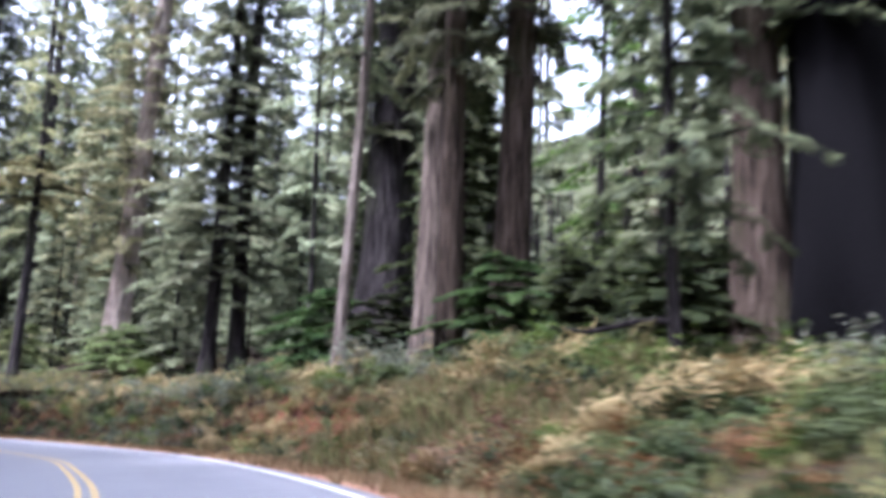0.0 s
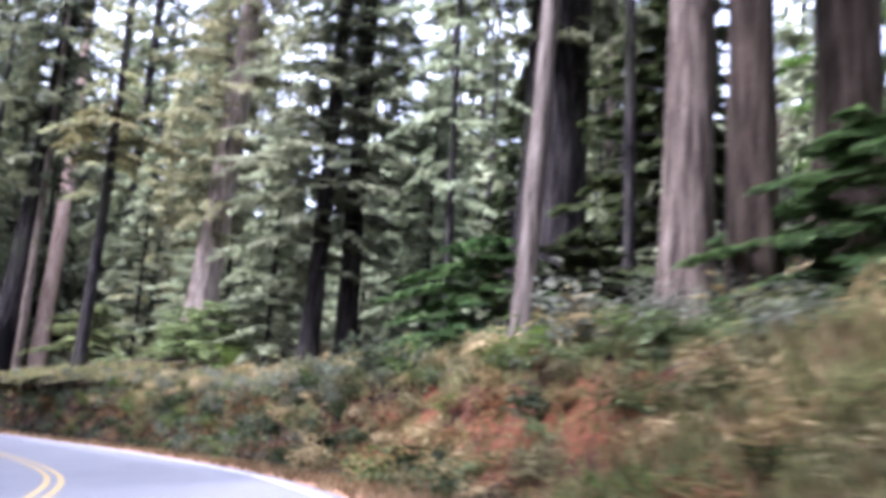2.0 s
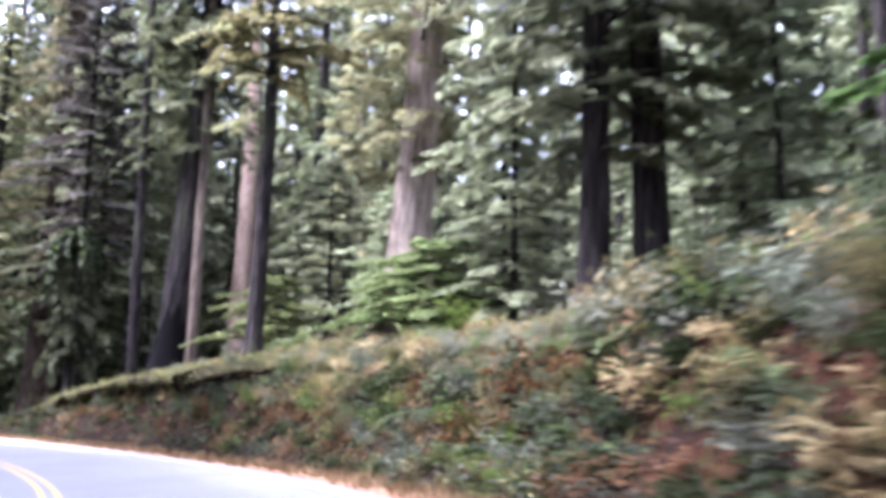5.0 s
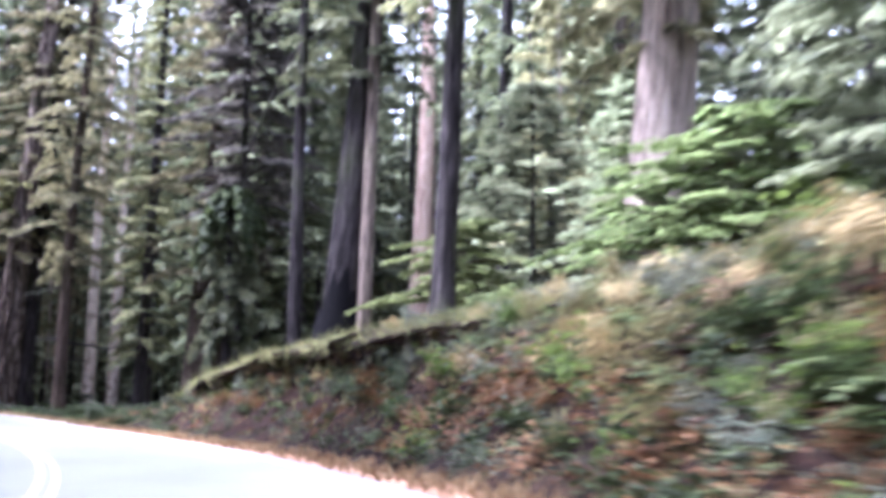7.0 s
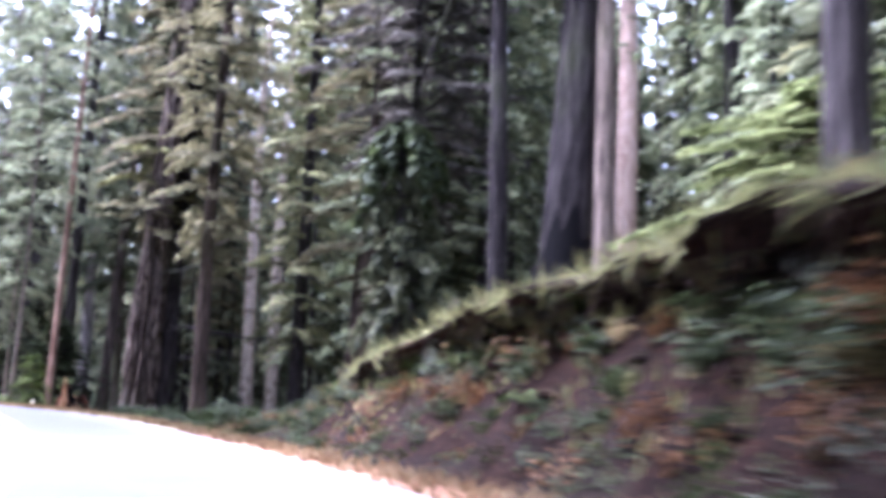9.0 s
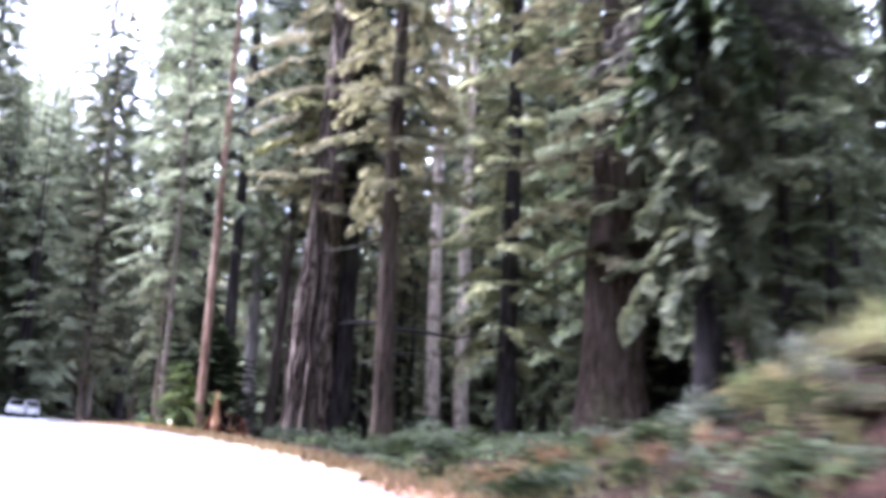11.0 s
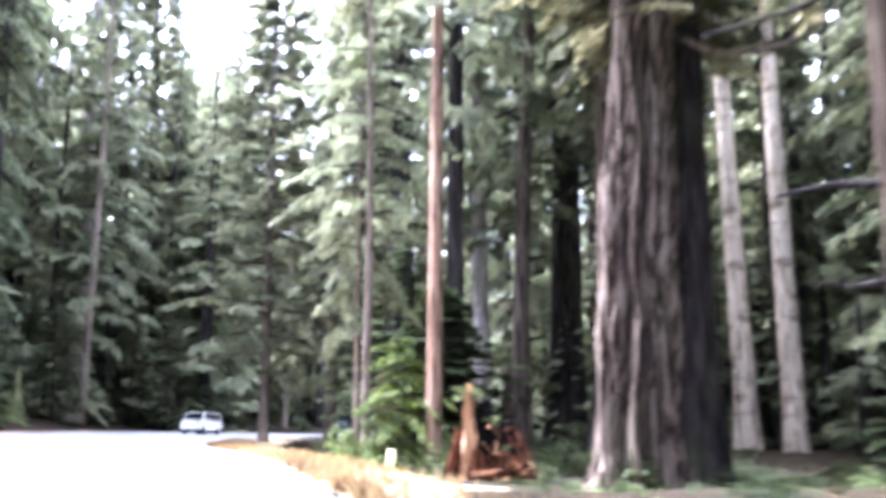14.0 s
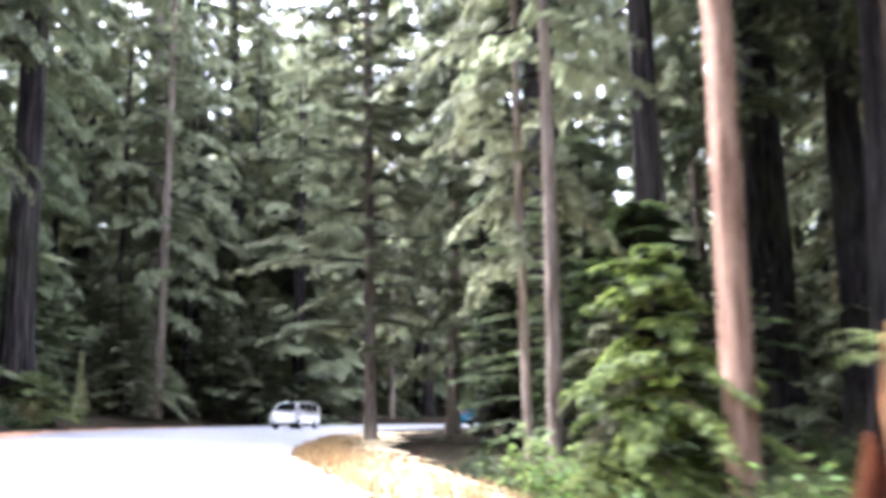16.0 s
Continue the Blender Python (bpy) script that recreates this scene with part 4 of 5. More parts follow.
def shrub_mesh(seed, leaves=300, leaf=0.11, stems=15, wild=0.35, thin=1.0):
    """Stems from one foot and leaves in uneven clumps: leaves first, then stems."""
    g = random.Random(seed)
    v, f, sv, sf = [], [], [], []
    for n in range(stems):
        a, tilt = g.uniform(0, 6.28), g.uniform(0.05, 0.95)
        ln = g.uniform(0.5, 1.05)
        end = Vector((math.cos(a) * tilt, math.sin(a) * tilt, 1.0)).normalized() * ln
        mid = end * 0.5 + Vector((g.uniform(-0.1, 0.1), g.uniform(-0.1, 0.1), 0.08))
        tube(sv, sf, [Vector((0, 0, -0.1)), mid, end], [0.014, 0.009, 0.003], 3)
        for k in range(leaves // stems):
            s = g.uniform(0.25, 1.05)
            at = (mid * (2 * s) if s < 0.5 else mid.lerp(end, 2 * s - 1)) + Vector([g.gauss(0, wild * 0.3) for _ in range(3)])
            d = Vector([g.uniform(-1, 1), g.uniform(-1, 1), g.uniform(-0.7, 0.5)]).normalized()
            w = d.orthogonal().normalized() * leaf * g.uniform(0.3, 0.6) * thin
            ln2 = leaf * g.uniform(0.7, 1.7)
            b = len(v)
            v.extend((at, at + d * ln2 * 0.5 + w, at + d * ln2, at + d * ln2 * 0.5 - w))
            f.append((b, b + 1, b + 2, b + 3))
    return v, f, sv, sf


def data_of(name, v, f, mat):
    me = bpy.data.meshes.new(name)
    me.from_pydata([tuple(p) for p in v], [], f)
    me.materials.append(mat)
    return me


STEM = plain("shrub stems", (0.09, 0.06, 0.045), 0.9, 0, 0.3, 20)
FERN_SHAPES = [fern_mesh(n) for n in range(3)]
FERNS = [data_of("fronds", v, f, FERN) for v, f in FERN_SHAPES]
LOOKS = {"grey": (SAGE, 240, 0.14, 14, 0.4, 0.45), "green": (LEAF, 220, 0.12, 14, 0.4, 0.8), "dark": (LEAF_DARK, 230, 0.125, 14, 0.4, 0.8),
         "straw": (STRAW, 220, 0.25, 20, 0.25, 0.24), "rust": (RUST, 230, 0.14, 14, 0.4, 0.45), "moss": (OLIVE, 250, 0.14, 14, 0.4, 0.45)}
SHAPES = {key: [shrub_mesh(20 + 2 * n + m, *look_[1:]) for m in range(2)] for n, (key, look_) in enumerate(LOOKS.items())}
SHRUBS = {key: [(data_of("foliage", v, f, LOOKS[key][0]), data_of("stems", sv, sf, STEM)) for v, f, sv, sf in some] for key, some in SHAPES.items()}
WORDS = {"grey": "grey-green twiggy shrub beside the road", "green": "bright green leafy shrub beside the road", "dark": "dark green leafy shrub beside the road",
         "straw": "tuft of dry straw-coloured stalks on the bank", "rust": "clump of rusty brown dead fern beside the road", "moss": "yellowish-green low shrub beside the road", "fern": "arching green sword fern beside the road"}
LOOSE = {}


def plant(k, w, pick, size, g, alone, flat=0.85):
    """A shrub or fern on the land: an object of its own, or joined into the loose undergrowth."""
    p = road_point(k, w)
    s = size * g.uniform(0.75, 1.3)
    m = pose(p.x, p.y, height(p.x, p.y) - 0.04, g.uniform(-9, 9), g.uniform(-9, 9), g.uniform(0, 360)) @ Matrix.Diagonal((s, s, s * flat * g.uniform(0.8, 1.2), 1))
    if alone and pick == "fern":
        ob = tagged(new("fern", g.choice(FERNS)), WORDS[pick], "fern", "bank ferns")
        ob.matrix_world = m
    elif alone:
        leaves, stems = g.choice(SHRUBS[pick])
        ob = thing("shrub", m, WORDS[pick], "shrub", "bank shrubs")
        for name, me in (("foliage", leaves), ("stem_clump", stems)):
            o = new(name, me)
            o.parent = ob
    else:
        v, f = g.choice(FERN_SHAPES) if pick == "fern" else g.choice(SHAPES[pick])[:2]
        verts, faces = LOOSE.setdefault(pick, ([], []))
        b = len(verts)
        verts.extend(tuple(m @ q) for q in v)
        faces.extend(tuple(b + n for n in q) for q in f)


def mixed_pick(g, weights):
    r = g.uniform(0, sum(weights.values()))
    for n, amount in weights.items():
        r -= amount
        if r <= 0:
            return n
    return n


def bank_plants():
    g = random.Random(31)
    for n in range(3000):
        k = g.uniform(2.2, 8.5) if n < 2000 else g.uniform(6.9, 8.3) if n < 2600 else g.uniform(5.3, 6.9)
        i = int(k * STEPS)
        foot, crest = EDGE[i] + 1.15, CREST[i]
        w = foot + (crest + (4.5 if n < 2000 else 0.2) - foot) * g.random() ** 1.2
        upper = w > crest - 0.7
        if not upper and (k > 7.0 and g.random() < 0.55 or k > 6.2 and g.random() < 0.15 or 3.2 < k < 5.0 and g.random() < 0.42):
            continue
        size = 1.05 if upper else 0.9 if k < 6 else 0.85 if k < 6.9 else 0.62
        if upper and k > 5.6:
            pick, size = mixed_pick(g, {"moss": 3.5, "grey": 4, "straw": 2.5 if k < 6.6 else 1.0, "fern": 4.0, "green": 1.2}), 0.62 if k < 6.6 else 0.36
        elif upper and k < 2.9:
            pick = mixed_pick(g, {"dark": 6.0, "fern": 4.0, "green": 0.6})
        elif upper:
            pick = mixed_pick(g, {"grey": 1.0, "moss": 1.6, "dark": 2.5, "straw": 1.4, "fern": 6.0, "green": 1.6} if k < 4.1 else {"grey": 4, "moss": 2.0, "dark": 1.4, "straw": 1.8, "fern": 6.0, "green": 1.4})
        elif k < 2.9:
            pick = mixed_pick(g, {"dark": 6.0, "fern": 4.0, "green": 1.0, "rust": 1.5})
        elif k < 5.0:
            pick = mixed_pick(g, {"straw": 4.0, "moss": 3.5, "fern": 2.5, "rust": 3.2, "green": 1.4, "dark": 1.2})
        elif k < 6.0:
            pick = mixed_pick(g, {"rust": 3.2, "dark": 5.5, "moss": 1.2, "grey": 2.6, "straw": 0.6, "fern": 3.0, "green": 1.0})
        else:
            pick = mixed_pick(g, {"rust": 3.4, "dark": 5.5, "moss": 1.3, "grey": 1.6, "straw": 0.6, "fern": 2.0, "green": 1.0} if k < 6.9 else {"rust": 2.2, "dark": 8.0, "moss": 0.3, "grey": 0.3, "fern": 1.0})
        plant(k, w, pick, g.uniform(0.55, 1.1) * size, g, n % 8 == 0, 0.85 if upper else 0.7)


def bank_clods():
    """Lumps of earth, stones and exposed root ends in the face of the cut bank, joined."""
    g = random.Random(34)
    bm = bmesh.new()
    bmesh.ops.create_icosphere(bm, subdivisions=1, radius=1.0)
    ball, tris = [v.co.copy() for v in bm.verts], [tuple(v.index for v in f.verts) for f in bm.faces]
    bm.free()
    v, f, rv, rf = [], [], [], []
    for n in range(1200):
        k = g.uniform(4.7, 8.4)
        w = g.uniform(EDGE[int(k * STEPS)] + 1.1, CREST[int(k * STEPS)] + 0.4)
        p = road_point(k, w)
        z, r, b, sh = height(p.x, p.y), g.uniform(0.04, 0.14) * g.uniform(0.6, 1.2), len(v), g.uniform(-9, 9)
        v.extend((p.x + q.x * r * 1.3 * (1 + 0.4 * noise.noise(q * 1.7 + Vector((sh, 0, 0)))), p.y + q.y * r * (1 + 0.4 * noise.noise(q * 1.3 + Vector((0, sh, 0)))), z + q.z * r * 0.75) for q in ball)
        f.extend(tuple(b + m for m in t) for t in tris)
        if n % 3 == 0:
            d = Vector((g.gauss(0, 1), g.gauss(0, 1), g.uniform(-1.4, 0.2))).normalized() * g.uniform(0.3, 1.0)
            a = Vector((p.x, p.y, z + 0.05))
            tube(rv, rf, [a, a + d * 0.5 + Vector((0, 0, 0.06)), a + d], [0.02, 0.014, 0.004], 4)
    tagged(mesh_object("earth_clods", v, f, FLOOR, True), "lumps of dark red earth on the cut bank", "earth", kind="stuff")
    tagged(mesh_object("root_ends", rv, rf, STEM, True), "bare roots and twigs on the cut bank", "roots", kind="stuff")


def forest_plants():
    g = random.Random(32)
    for n in range(400):
        k = g.uniform(2.5, 17)
        i = int(k * STEPS)
        if g.random() < 0.7 or k < 10.5:
            w = (CREST[i] + 4 if k < 8.3 else EDGE[i] + 4.2) + g.uniform(0, 1) ** 1.4 * 24
        else:
            w = -LEFT_EDGE[i] - 2.2 - g.uniform(0, 1) ** 1.5 * 12
        if 12.2 < k < 14.8 and 0 < w < 13:
            continue
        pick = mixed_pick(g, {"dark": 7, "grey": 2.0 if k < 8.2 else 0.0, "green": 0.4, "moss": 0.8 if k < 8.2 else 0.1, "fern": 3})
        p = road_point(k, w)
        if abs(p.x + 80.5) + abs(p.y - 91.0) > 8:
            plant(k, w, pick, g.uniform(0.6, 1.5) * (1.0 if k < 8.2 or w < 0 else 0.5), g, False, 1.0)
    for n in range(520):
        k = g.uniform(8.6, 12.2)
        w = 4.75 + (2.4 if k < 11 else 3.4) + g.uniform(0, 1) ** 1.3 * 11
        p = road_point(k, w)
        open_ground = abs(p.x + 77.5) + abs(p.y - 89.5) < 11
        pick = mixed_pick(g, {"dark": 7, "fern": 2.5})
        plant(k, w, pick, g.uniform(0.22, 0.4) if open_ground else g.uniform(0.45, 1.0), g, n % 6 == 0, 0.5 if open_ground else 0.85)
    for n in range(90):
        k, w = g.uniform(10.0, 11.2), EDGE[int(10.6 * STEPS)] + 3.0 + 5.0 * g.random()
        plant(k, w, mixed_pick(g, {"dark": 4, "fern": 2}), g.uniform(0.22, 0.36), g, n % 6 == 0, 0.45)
    for n in range(16):
        a = 0.39 * n
        k, w = STATION[plan(-89.0, 95.0)[0][0]] + 0.16 * math.cos(a), plan(-89.0, 95.0)[1][0] + 1.9 * math.sin(a)
        plant(k, w, "green" if n % 4 else "dark", g.uniform(0.8, 1.35), g, True, 0.9)


def far_bank_plants():
    g = random.Random(36)
    for n in range(90):
        k = g.uniform(11.2, 15.2)
        w = -LEFT_EDGE[int(k * STEPS)] - 2.2 - g.uniform(0, 1) ** 1.4 * 6
        plant(k, w, mixed_pick(g, {"green": 4, "fern": 4, "moss": 3, "dark": 2}), g.uniform(0.8, 1.7), g, n % 5 == 0, 0.9)


def loose_undergrowth():
    names = {"grey": "grey-green", "green": "bright green", "dark": "dark green", "straw": "straw-coloured", "rust": "rusty brown", "moss": "yellow-green", "fern": "sword fern"}
    for pick, (v, f) in LOOSE.items():
        mat = FERN if pick == "fern" else LOOKS[pick][0]
        tagged(mesh_object("undergrowth", v, f, mat), f"mixed {names[pick]} undergrowth over bank and forest floor", "undergrowth", kind="stuff")


def verge_grass():
    """Dry and green blades along the shoulder and over the bank, joined."""
    for name, mat, seed, count, label in (("dry_grass", STRAW, 41, 11000, "dry straw grass and litter along the road shoulder"), ("bank_grass", OLIVE, 42, 17000, "short mossy grass over the bank"),
                                          ("litter", RUST, 43, 15000, "fallen rusty needles and twigs on the bank"), ("tall_grass", OLIVE, 44, 7500, "tall green and yellow grass on the bank"), ("straw_grass", STRAW, 45, 3000, "tall dry straw grass on the bank")):
        g = random.Random(seed)
        v, f, pts = [], [], []
        for n in range(count):
            k = g.uniform(2.0, 15) if name == "dry_grass" else g.uniform(3.1, 3.8) if name in ("tall_grass", "straw_grass") else g.uniform(2.2, 7.0 if name == "litter" else 8.6)
            i = int(k * STEPS)
            if name == "dry_grass":
                w = EDGE[i] + 0.15 + abs(g.gauss(0, 1.0)) * (0.7 if k < 8.5 else 0.45 + 0.45 * smooth((k - 9.2) / 0.8) + 0.5 * smooth((k - 10) / 3))
            else:
                w = g.uniform(EDGE[i] + 1.0, CREST[i] + 5)
            pts.append(road_point(k, w))
        zs = ground(np.array([p.x for p in pts]), np.array([p.y for p in pts]))
        for p, z in zip(pts, zs):
            for m in range(3):
                ln = g.uniform(0.08, 0.3) * (0.6 if name == "litter" else 2.2 if "_grass" in name and name[0] in "ts" else 1)
                d = Vector((g.gauss(0, 0.5), g.gauss(0, 0.5), 0.15 if name == "litter" else 1)).normalized() * ln
                side = Vector((g.uniform(-1, 1), g.uniform(-1, 1), 0)).normalized() * ln * 0.11
                at = Vector((p.x + g.gauss(0, 0.06), p.y + g.gauss(0, 0.06), z))
                b = len(v)
                v.extend((at - side, at + side, at + d))
                f.append((b, b + 1, b + 2))
        tagged(mesh_object(name, v, f, mat), label, "grass", kind="stuff")


def sod_lip():
    """The turf that hangs ragged over the cut bank, with roots and grass below it."""
    g = random.Random(51)
    v, f, rv, rf, gv, gf = [], [], [], [], [], []
    ks = np.arange(6.3, 8.0, 0.012)
    for k in ks:
        i = int(k * STEPS)
        c = CREST[i] + 0.3 * math.sin(k * 7) + 0.15 * math.sin(k * 31)
        fade = max(0.0, min(1, (k - 6.3) * 2.5, (8.0 - k) * 2.5))
        p = road_point(k, c + 0.15)
        top = height(p.x, p.y) + 0.1
        lip = max(0.1, 0.66 + 0.5 * float(smooth((k - 6.9) / 0.3)) + 0.26 * math.sin(k * 13) + 0.16 * math.sin(k * 47) + g.uniform(-0.15, 0.15)) * fade
        for w, z in ((1.2, -0.12), (0.4, -0.07), (-0.3 * lip, -0.08), (-lip, -0.14 - 0.18 * lip), (-0.9 * lip, -0.2 - 0.18 * lip), (-0.1, -0.24), (0.5, -0.27)):
            q = road_point(k, c + w)
            v.append((q.x, q.y, top + z + g.uniform(-0.05, 0.05)))
        for m in range(2):
            q = road_point(k + g.uniform(0, 0.012), c - lip * g.uniform(0.3, 1.0))
            ln = g.uniform(0.15, 0.8) * fade
            a = Vector((q.x, q.y, top - 0.2))
            tube(rv, rf, [a, a + Vector((g.gauss(0, 0.06), g.gauss(0, 0.06), -ln * 0.5)), a + Vector((g.gauss(0, 0.1), g.gauss(0, 0.1), -ln))], [0.012, 0.008, 0.002], 3)
        for m in range(44):
            w = g.uniform(-1.1 * lip, 1.4)
            q = road_point(k + g.uniform(0, 0.012), c + w)
            ln = g.uniform(0.2, 0.6)
            out = road_point(k, c - 3) - road_point(k, c)
            d = (out.normalized() * g.uniform(0, 1.2) + Vector((g.gauss(0, 0.4), g.gauss(0, 0.4), g.uniform(-0.5, 0.7)))).normalized() * ln
            side = Vector((g.uniform(-1, 1), g.uniform(-1, 1), 0)).normalized() * 0.022
            at = Vector((q.x, q.y, top - 0.09 - 0.25 * max(0, -w)))
            b = len(gv)
            gv.extend((at - side, at + side, at + d))
            gf.append((b, b + 1, b + 2))
    for n in range(len(ks) - 1):
        for m in range(6):
            a = n * 7 + m
            f.append((a, a + 1, a + 8, a + 7))
    lip_ob = tagged(mesh_object("turf_overhang", v, f, FLOOR, True), "dark mossy turf hanging over the cut roadside bank", "turf", kind="structure")
    tagged(sheet("roots", rv, rf, STEM, lip_ob), kind="stuff")
    tagged(sheet("hanging_grass", gv, gf, OLIVE, lip_ob), kind="stuff")


bank_plants()
bank_clods()
forest_plants()
far_bank_plants()
loose_undergrowth()
verge_grass()
sod_lip()

# ---------------------------------------------------------------- single things by the road

ROT = bark("broken red wood", (0.008, 0.003, 0.002), (0.055, 0.018, 0.009), (0.17, 0.068, 0.034), moss_amount=0.15)
SPLINTER = bark("fresh orange splintered wood", (0.16, 0.075, 0.036), (0.46, 0.255, 0.135), (0.64, 0.43, 0.27), moss_amount=0.05)
BODY_WHITE, BODY_BLUE = plain("white car paint", (0.80, 0.80, 0.80), 0.25, 0, 0.03), plain("blue car paint", (0.03, 0.22, 0.36), 0.25, 0.2, 0.08)
GLASS_DARK, RUBBER, CHROME = plain("tinted car glass", (0.012, 0.014, 0.016), 0.08, 0, 0.1), plain("tyre rubber", (0.02, 0.02, 0.02), 0.9), plain("steel rim", (0.5, 0.5, 0.5), 0.3, 1.0, 0.1)
LAMP_GLASS, RED_GLASS = plain("headlamp glass", (0.75, 0.75, 0.72), 0.1), plain("red lamp glass", (0.4, 0.02, 0.02), 0.15)
POST_WHITE, POST_FACE = plain("weathered post", (0.32, 0.28, 0.22), 0.8, 0, 0.3), plain("pale yellow marker plate", (0.62, 0.58, 0.40), 0.5, 0, 0.12)


def stick(name, path, radii, mat, parent, label="", sides=7):
    v, f = [], []
    tube(v, f, [Vector(p) for p in path], radii, sides)
    ob = sheet(name, v, f, mat, parent, label)
    ob.data.polygons.foreach_set("use_smooth", [True] * len(f))
    return ob


def torn_slab(seed, path, wide, thick, twist, jag):
    """A splintered slab of wood along a path: ridged, twisted, with a ragged top."""
    g = random.Random(seed)
    rings, sides = len(path) * 5 - 4, 28
    v, f = [], []
    teeth = [g.uniform(0, jag) for _ in range(sides)]
    for n in range(rings):
        u = n / (rings - 1) * (len(path) - 1)
        i = min(len(path) - 2, int(u))
        c = Vector(path[i]).lerp(Vector(path[i + 1]), u - i)
        w = np.interp(u, range(len(path)), wide)
        for k in range(sides):
            a = 6.2832 * k / sides
            r = 1 + 0.13 * math.sin(7 * a + 0.8 * math.sin(u * 2)) + 0.08 * math.sin(13 * a + seed) + 0.16 * noise.noise(Vector((math.cos(a) * 2, math.sin(a) * 2 + seed, c.z * 1.6)))
            p = Matrix.Rotation(twist * u, 3, "Z") @ Vector((w * r * math.cos(a), w * thick * r * math.sin(a), 0))
            v.append(c + p + Vector((0, 0, teeth[k] * (n == rings - 1) + 0.5 * teeth[k] * (n == rings - 2))))
    for n in range(rings - 1):
        for k in range(sides):
            a, b = n * sides + k, n * sides + (k + 1) % sides
            f.append((a, b, b + sides, a + sides))
    f.append(tuple((rings - 1) * sides + k for k in range(sides)))
    return v, f


def broken_stump(x, y):
    """An upturned broken stump: a tall splinter, torn slabs beside it, a root plate and prone roots."""
    g = random.Random(61)
    t = thing("broken_stump", pose(x, y, height(x, y) - 0.05, 0, 0, 70), "broken red stump with tall splintered shard and torn roots", "stump")
    v, f = torn_slab(7, [(-0.26, -0.30, 0.0), (-0.16, -0.24, 0.6), (-0.06, -0.12, 1.15), (0.06, -0.04, 1.6), (0.0, 0.0, 2.15), (0.03, -0.02, 2.7)], [0.15, 0.13, 0.2, 0.24, 0.2, 0.18], 0.55, 0.16, 0.4)
    sheet("shard", v, f, SPLINTER, t, "orange splintered wood")
    # black slabs added behind the shard as the hollow's shade
    for n, (path, wide) in enumerate((([(0.55, 0.5, 0.0), (0.6, 0.5, 1.2), (0.45, 0.42, 2.05)], [0.75, 0.62, 0.3]), ([(1.35, 0.45, 0.0), (1.4, 0.4, 1.0), (1.2, 0.35, 1.75)], [0.6, 0.5, 0.22]), ([(-0.1, 0.35, 0.0), (-0.08, 0.3, 1.2), (0.0, 0.2, 2.0)], [0.3, 0.24, 0.12]))):
        v, f = torn_slab(40 + n, path, wide, 0.5, 0.2, 0.4)
        sheet("hollow_wall", v, f, CHAR_SHADE, t, "charred hollow wood")
    for n, (path, wide, mat) in enumerate((([(-0.3, 0.35, 0.0), (-0.25, 0.3, 0.7), (-0.2, 0.24, 1.25)], [0.2, 0.16, 0.08], ROT), ([(-0.42, -0.3, 0.0), (-0.36, -0.28, 0.7), (-0.28, -0.2, 1.35)], [0.13, 0.1, 0.05], ROT),
                                           ([(-0.34, 0.3, 0.0), (-0.3, 0.28, 0.9), (-0.22, 0.2, 1.6)], [0.34, 0.26, 0.1], ROT), ([(0.22, -0.3, 0.0), (0.25, -0.25, 0.6), (0.2, -0.15, 1.15)], [0.36, 0.32, 0.16], ROT))):
        v, f = torn_slab(20 + n, path, wide, 0.6, 0.3, 0.25)
        sheet("slab", v, f, mat, t, "torn red slab of wood")
    bm = bmesh.new()
    bmesh.ops.create_icosphere(bm, subdivisions=4, radius=1.0)
    for q in bm.verts:
        d = q.co.normalized()
        r = 1 + 0.34 * noise.noise(d * 2.1) + 0.28 * noise.noise(d * 5.2) + 0.2 * noise.noise(d * 13)
        q.co = Vector((d.x * 0.85 * r + 0.95, d.y * 0.8 * r + 0.1, d.z * 0.72 * r + 0.42))
    part("root_plate", bm, ROT, t, "torn dark red root plate", False)
    for n in range(48):
        a, up = g.uniform(-2.6, 2.6), g.uniform(-0.5, 1.1)
        d = Vector((math.cos(a), math.sin(a), up)).normalized()
        at = Vector((0.9, 0.0, 0.5)) + d * 0.55
        ln = g.uniform(0.3, 0.9)
        stick("root", [at, at + d * ln * 0.5 + Vector((0, 0, g.uniform(-0.1, 0.15))), at + d * ln + Vector((0, 0, g.uniform(-0.4, 0.1)))], [0.05, 0.03, 0.006], ROT if n % 3 else SPLINTER, t, sides=5)
    for k, (px, py, pz, size) in enumerate(((0.0, 0.0, 2.75, 0.62), (-0.12, 0.22, 2.6, 0.5), (0.15, -0.12, 2.65, 0.5), (0.65, 0.3, 2.0, 0.55), (1.1, 0.3, 1.3, 0.5))):
        tuft = new("fern_tuft", FERNS[k % 3])
        tuft.parent = t
        tuft.matrix_basis = pose(px, py, pz, 0, 0, 50 * k) @ Matrix.Diagonal((size, size, size * 0.8, 1))
        tagged(tuft, "green fern growing on top")
    for n in range(16):
        at = Vector((g.uniform(0.2, 1.5), g.uniform(-0.4, 0.0), g.uniform(0.9, 1.9)))
        path = [at]
        for m in range(4):
            at = at + Vector((g.uniform(-0.1, 0.3), g.uniform(-0.14, 0.06), g.uniform(-0.36, 0.06)))
            path.append(at)
        stick("root", path, [0.04, 0.035, 0.028, 0.018, 0.006], SPLINTER if n % 4 == 0 else ROT, t, "bent torn root")
    stick("prone_log", [(0.0, -0.5, 0.62), (0.2, -1.4, 0.66), (0.3, -2.3, 0.78)], [0.11, 0.10, 0.08], ROT, t, "bare red fallen log")
    stick("prone_log", [(-0.3, -0.9, 0.1), (0.1, -1.6, 0.3), (0.4, -2.4, 0.62)], [0.06, 0.05, 0.03], SPLINTER, t, "thin pale fallen stick")
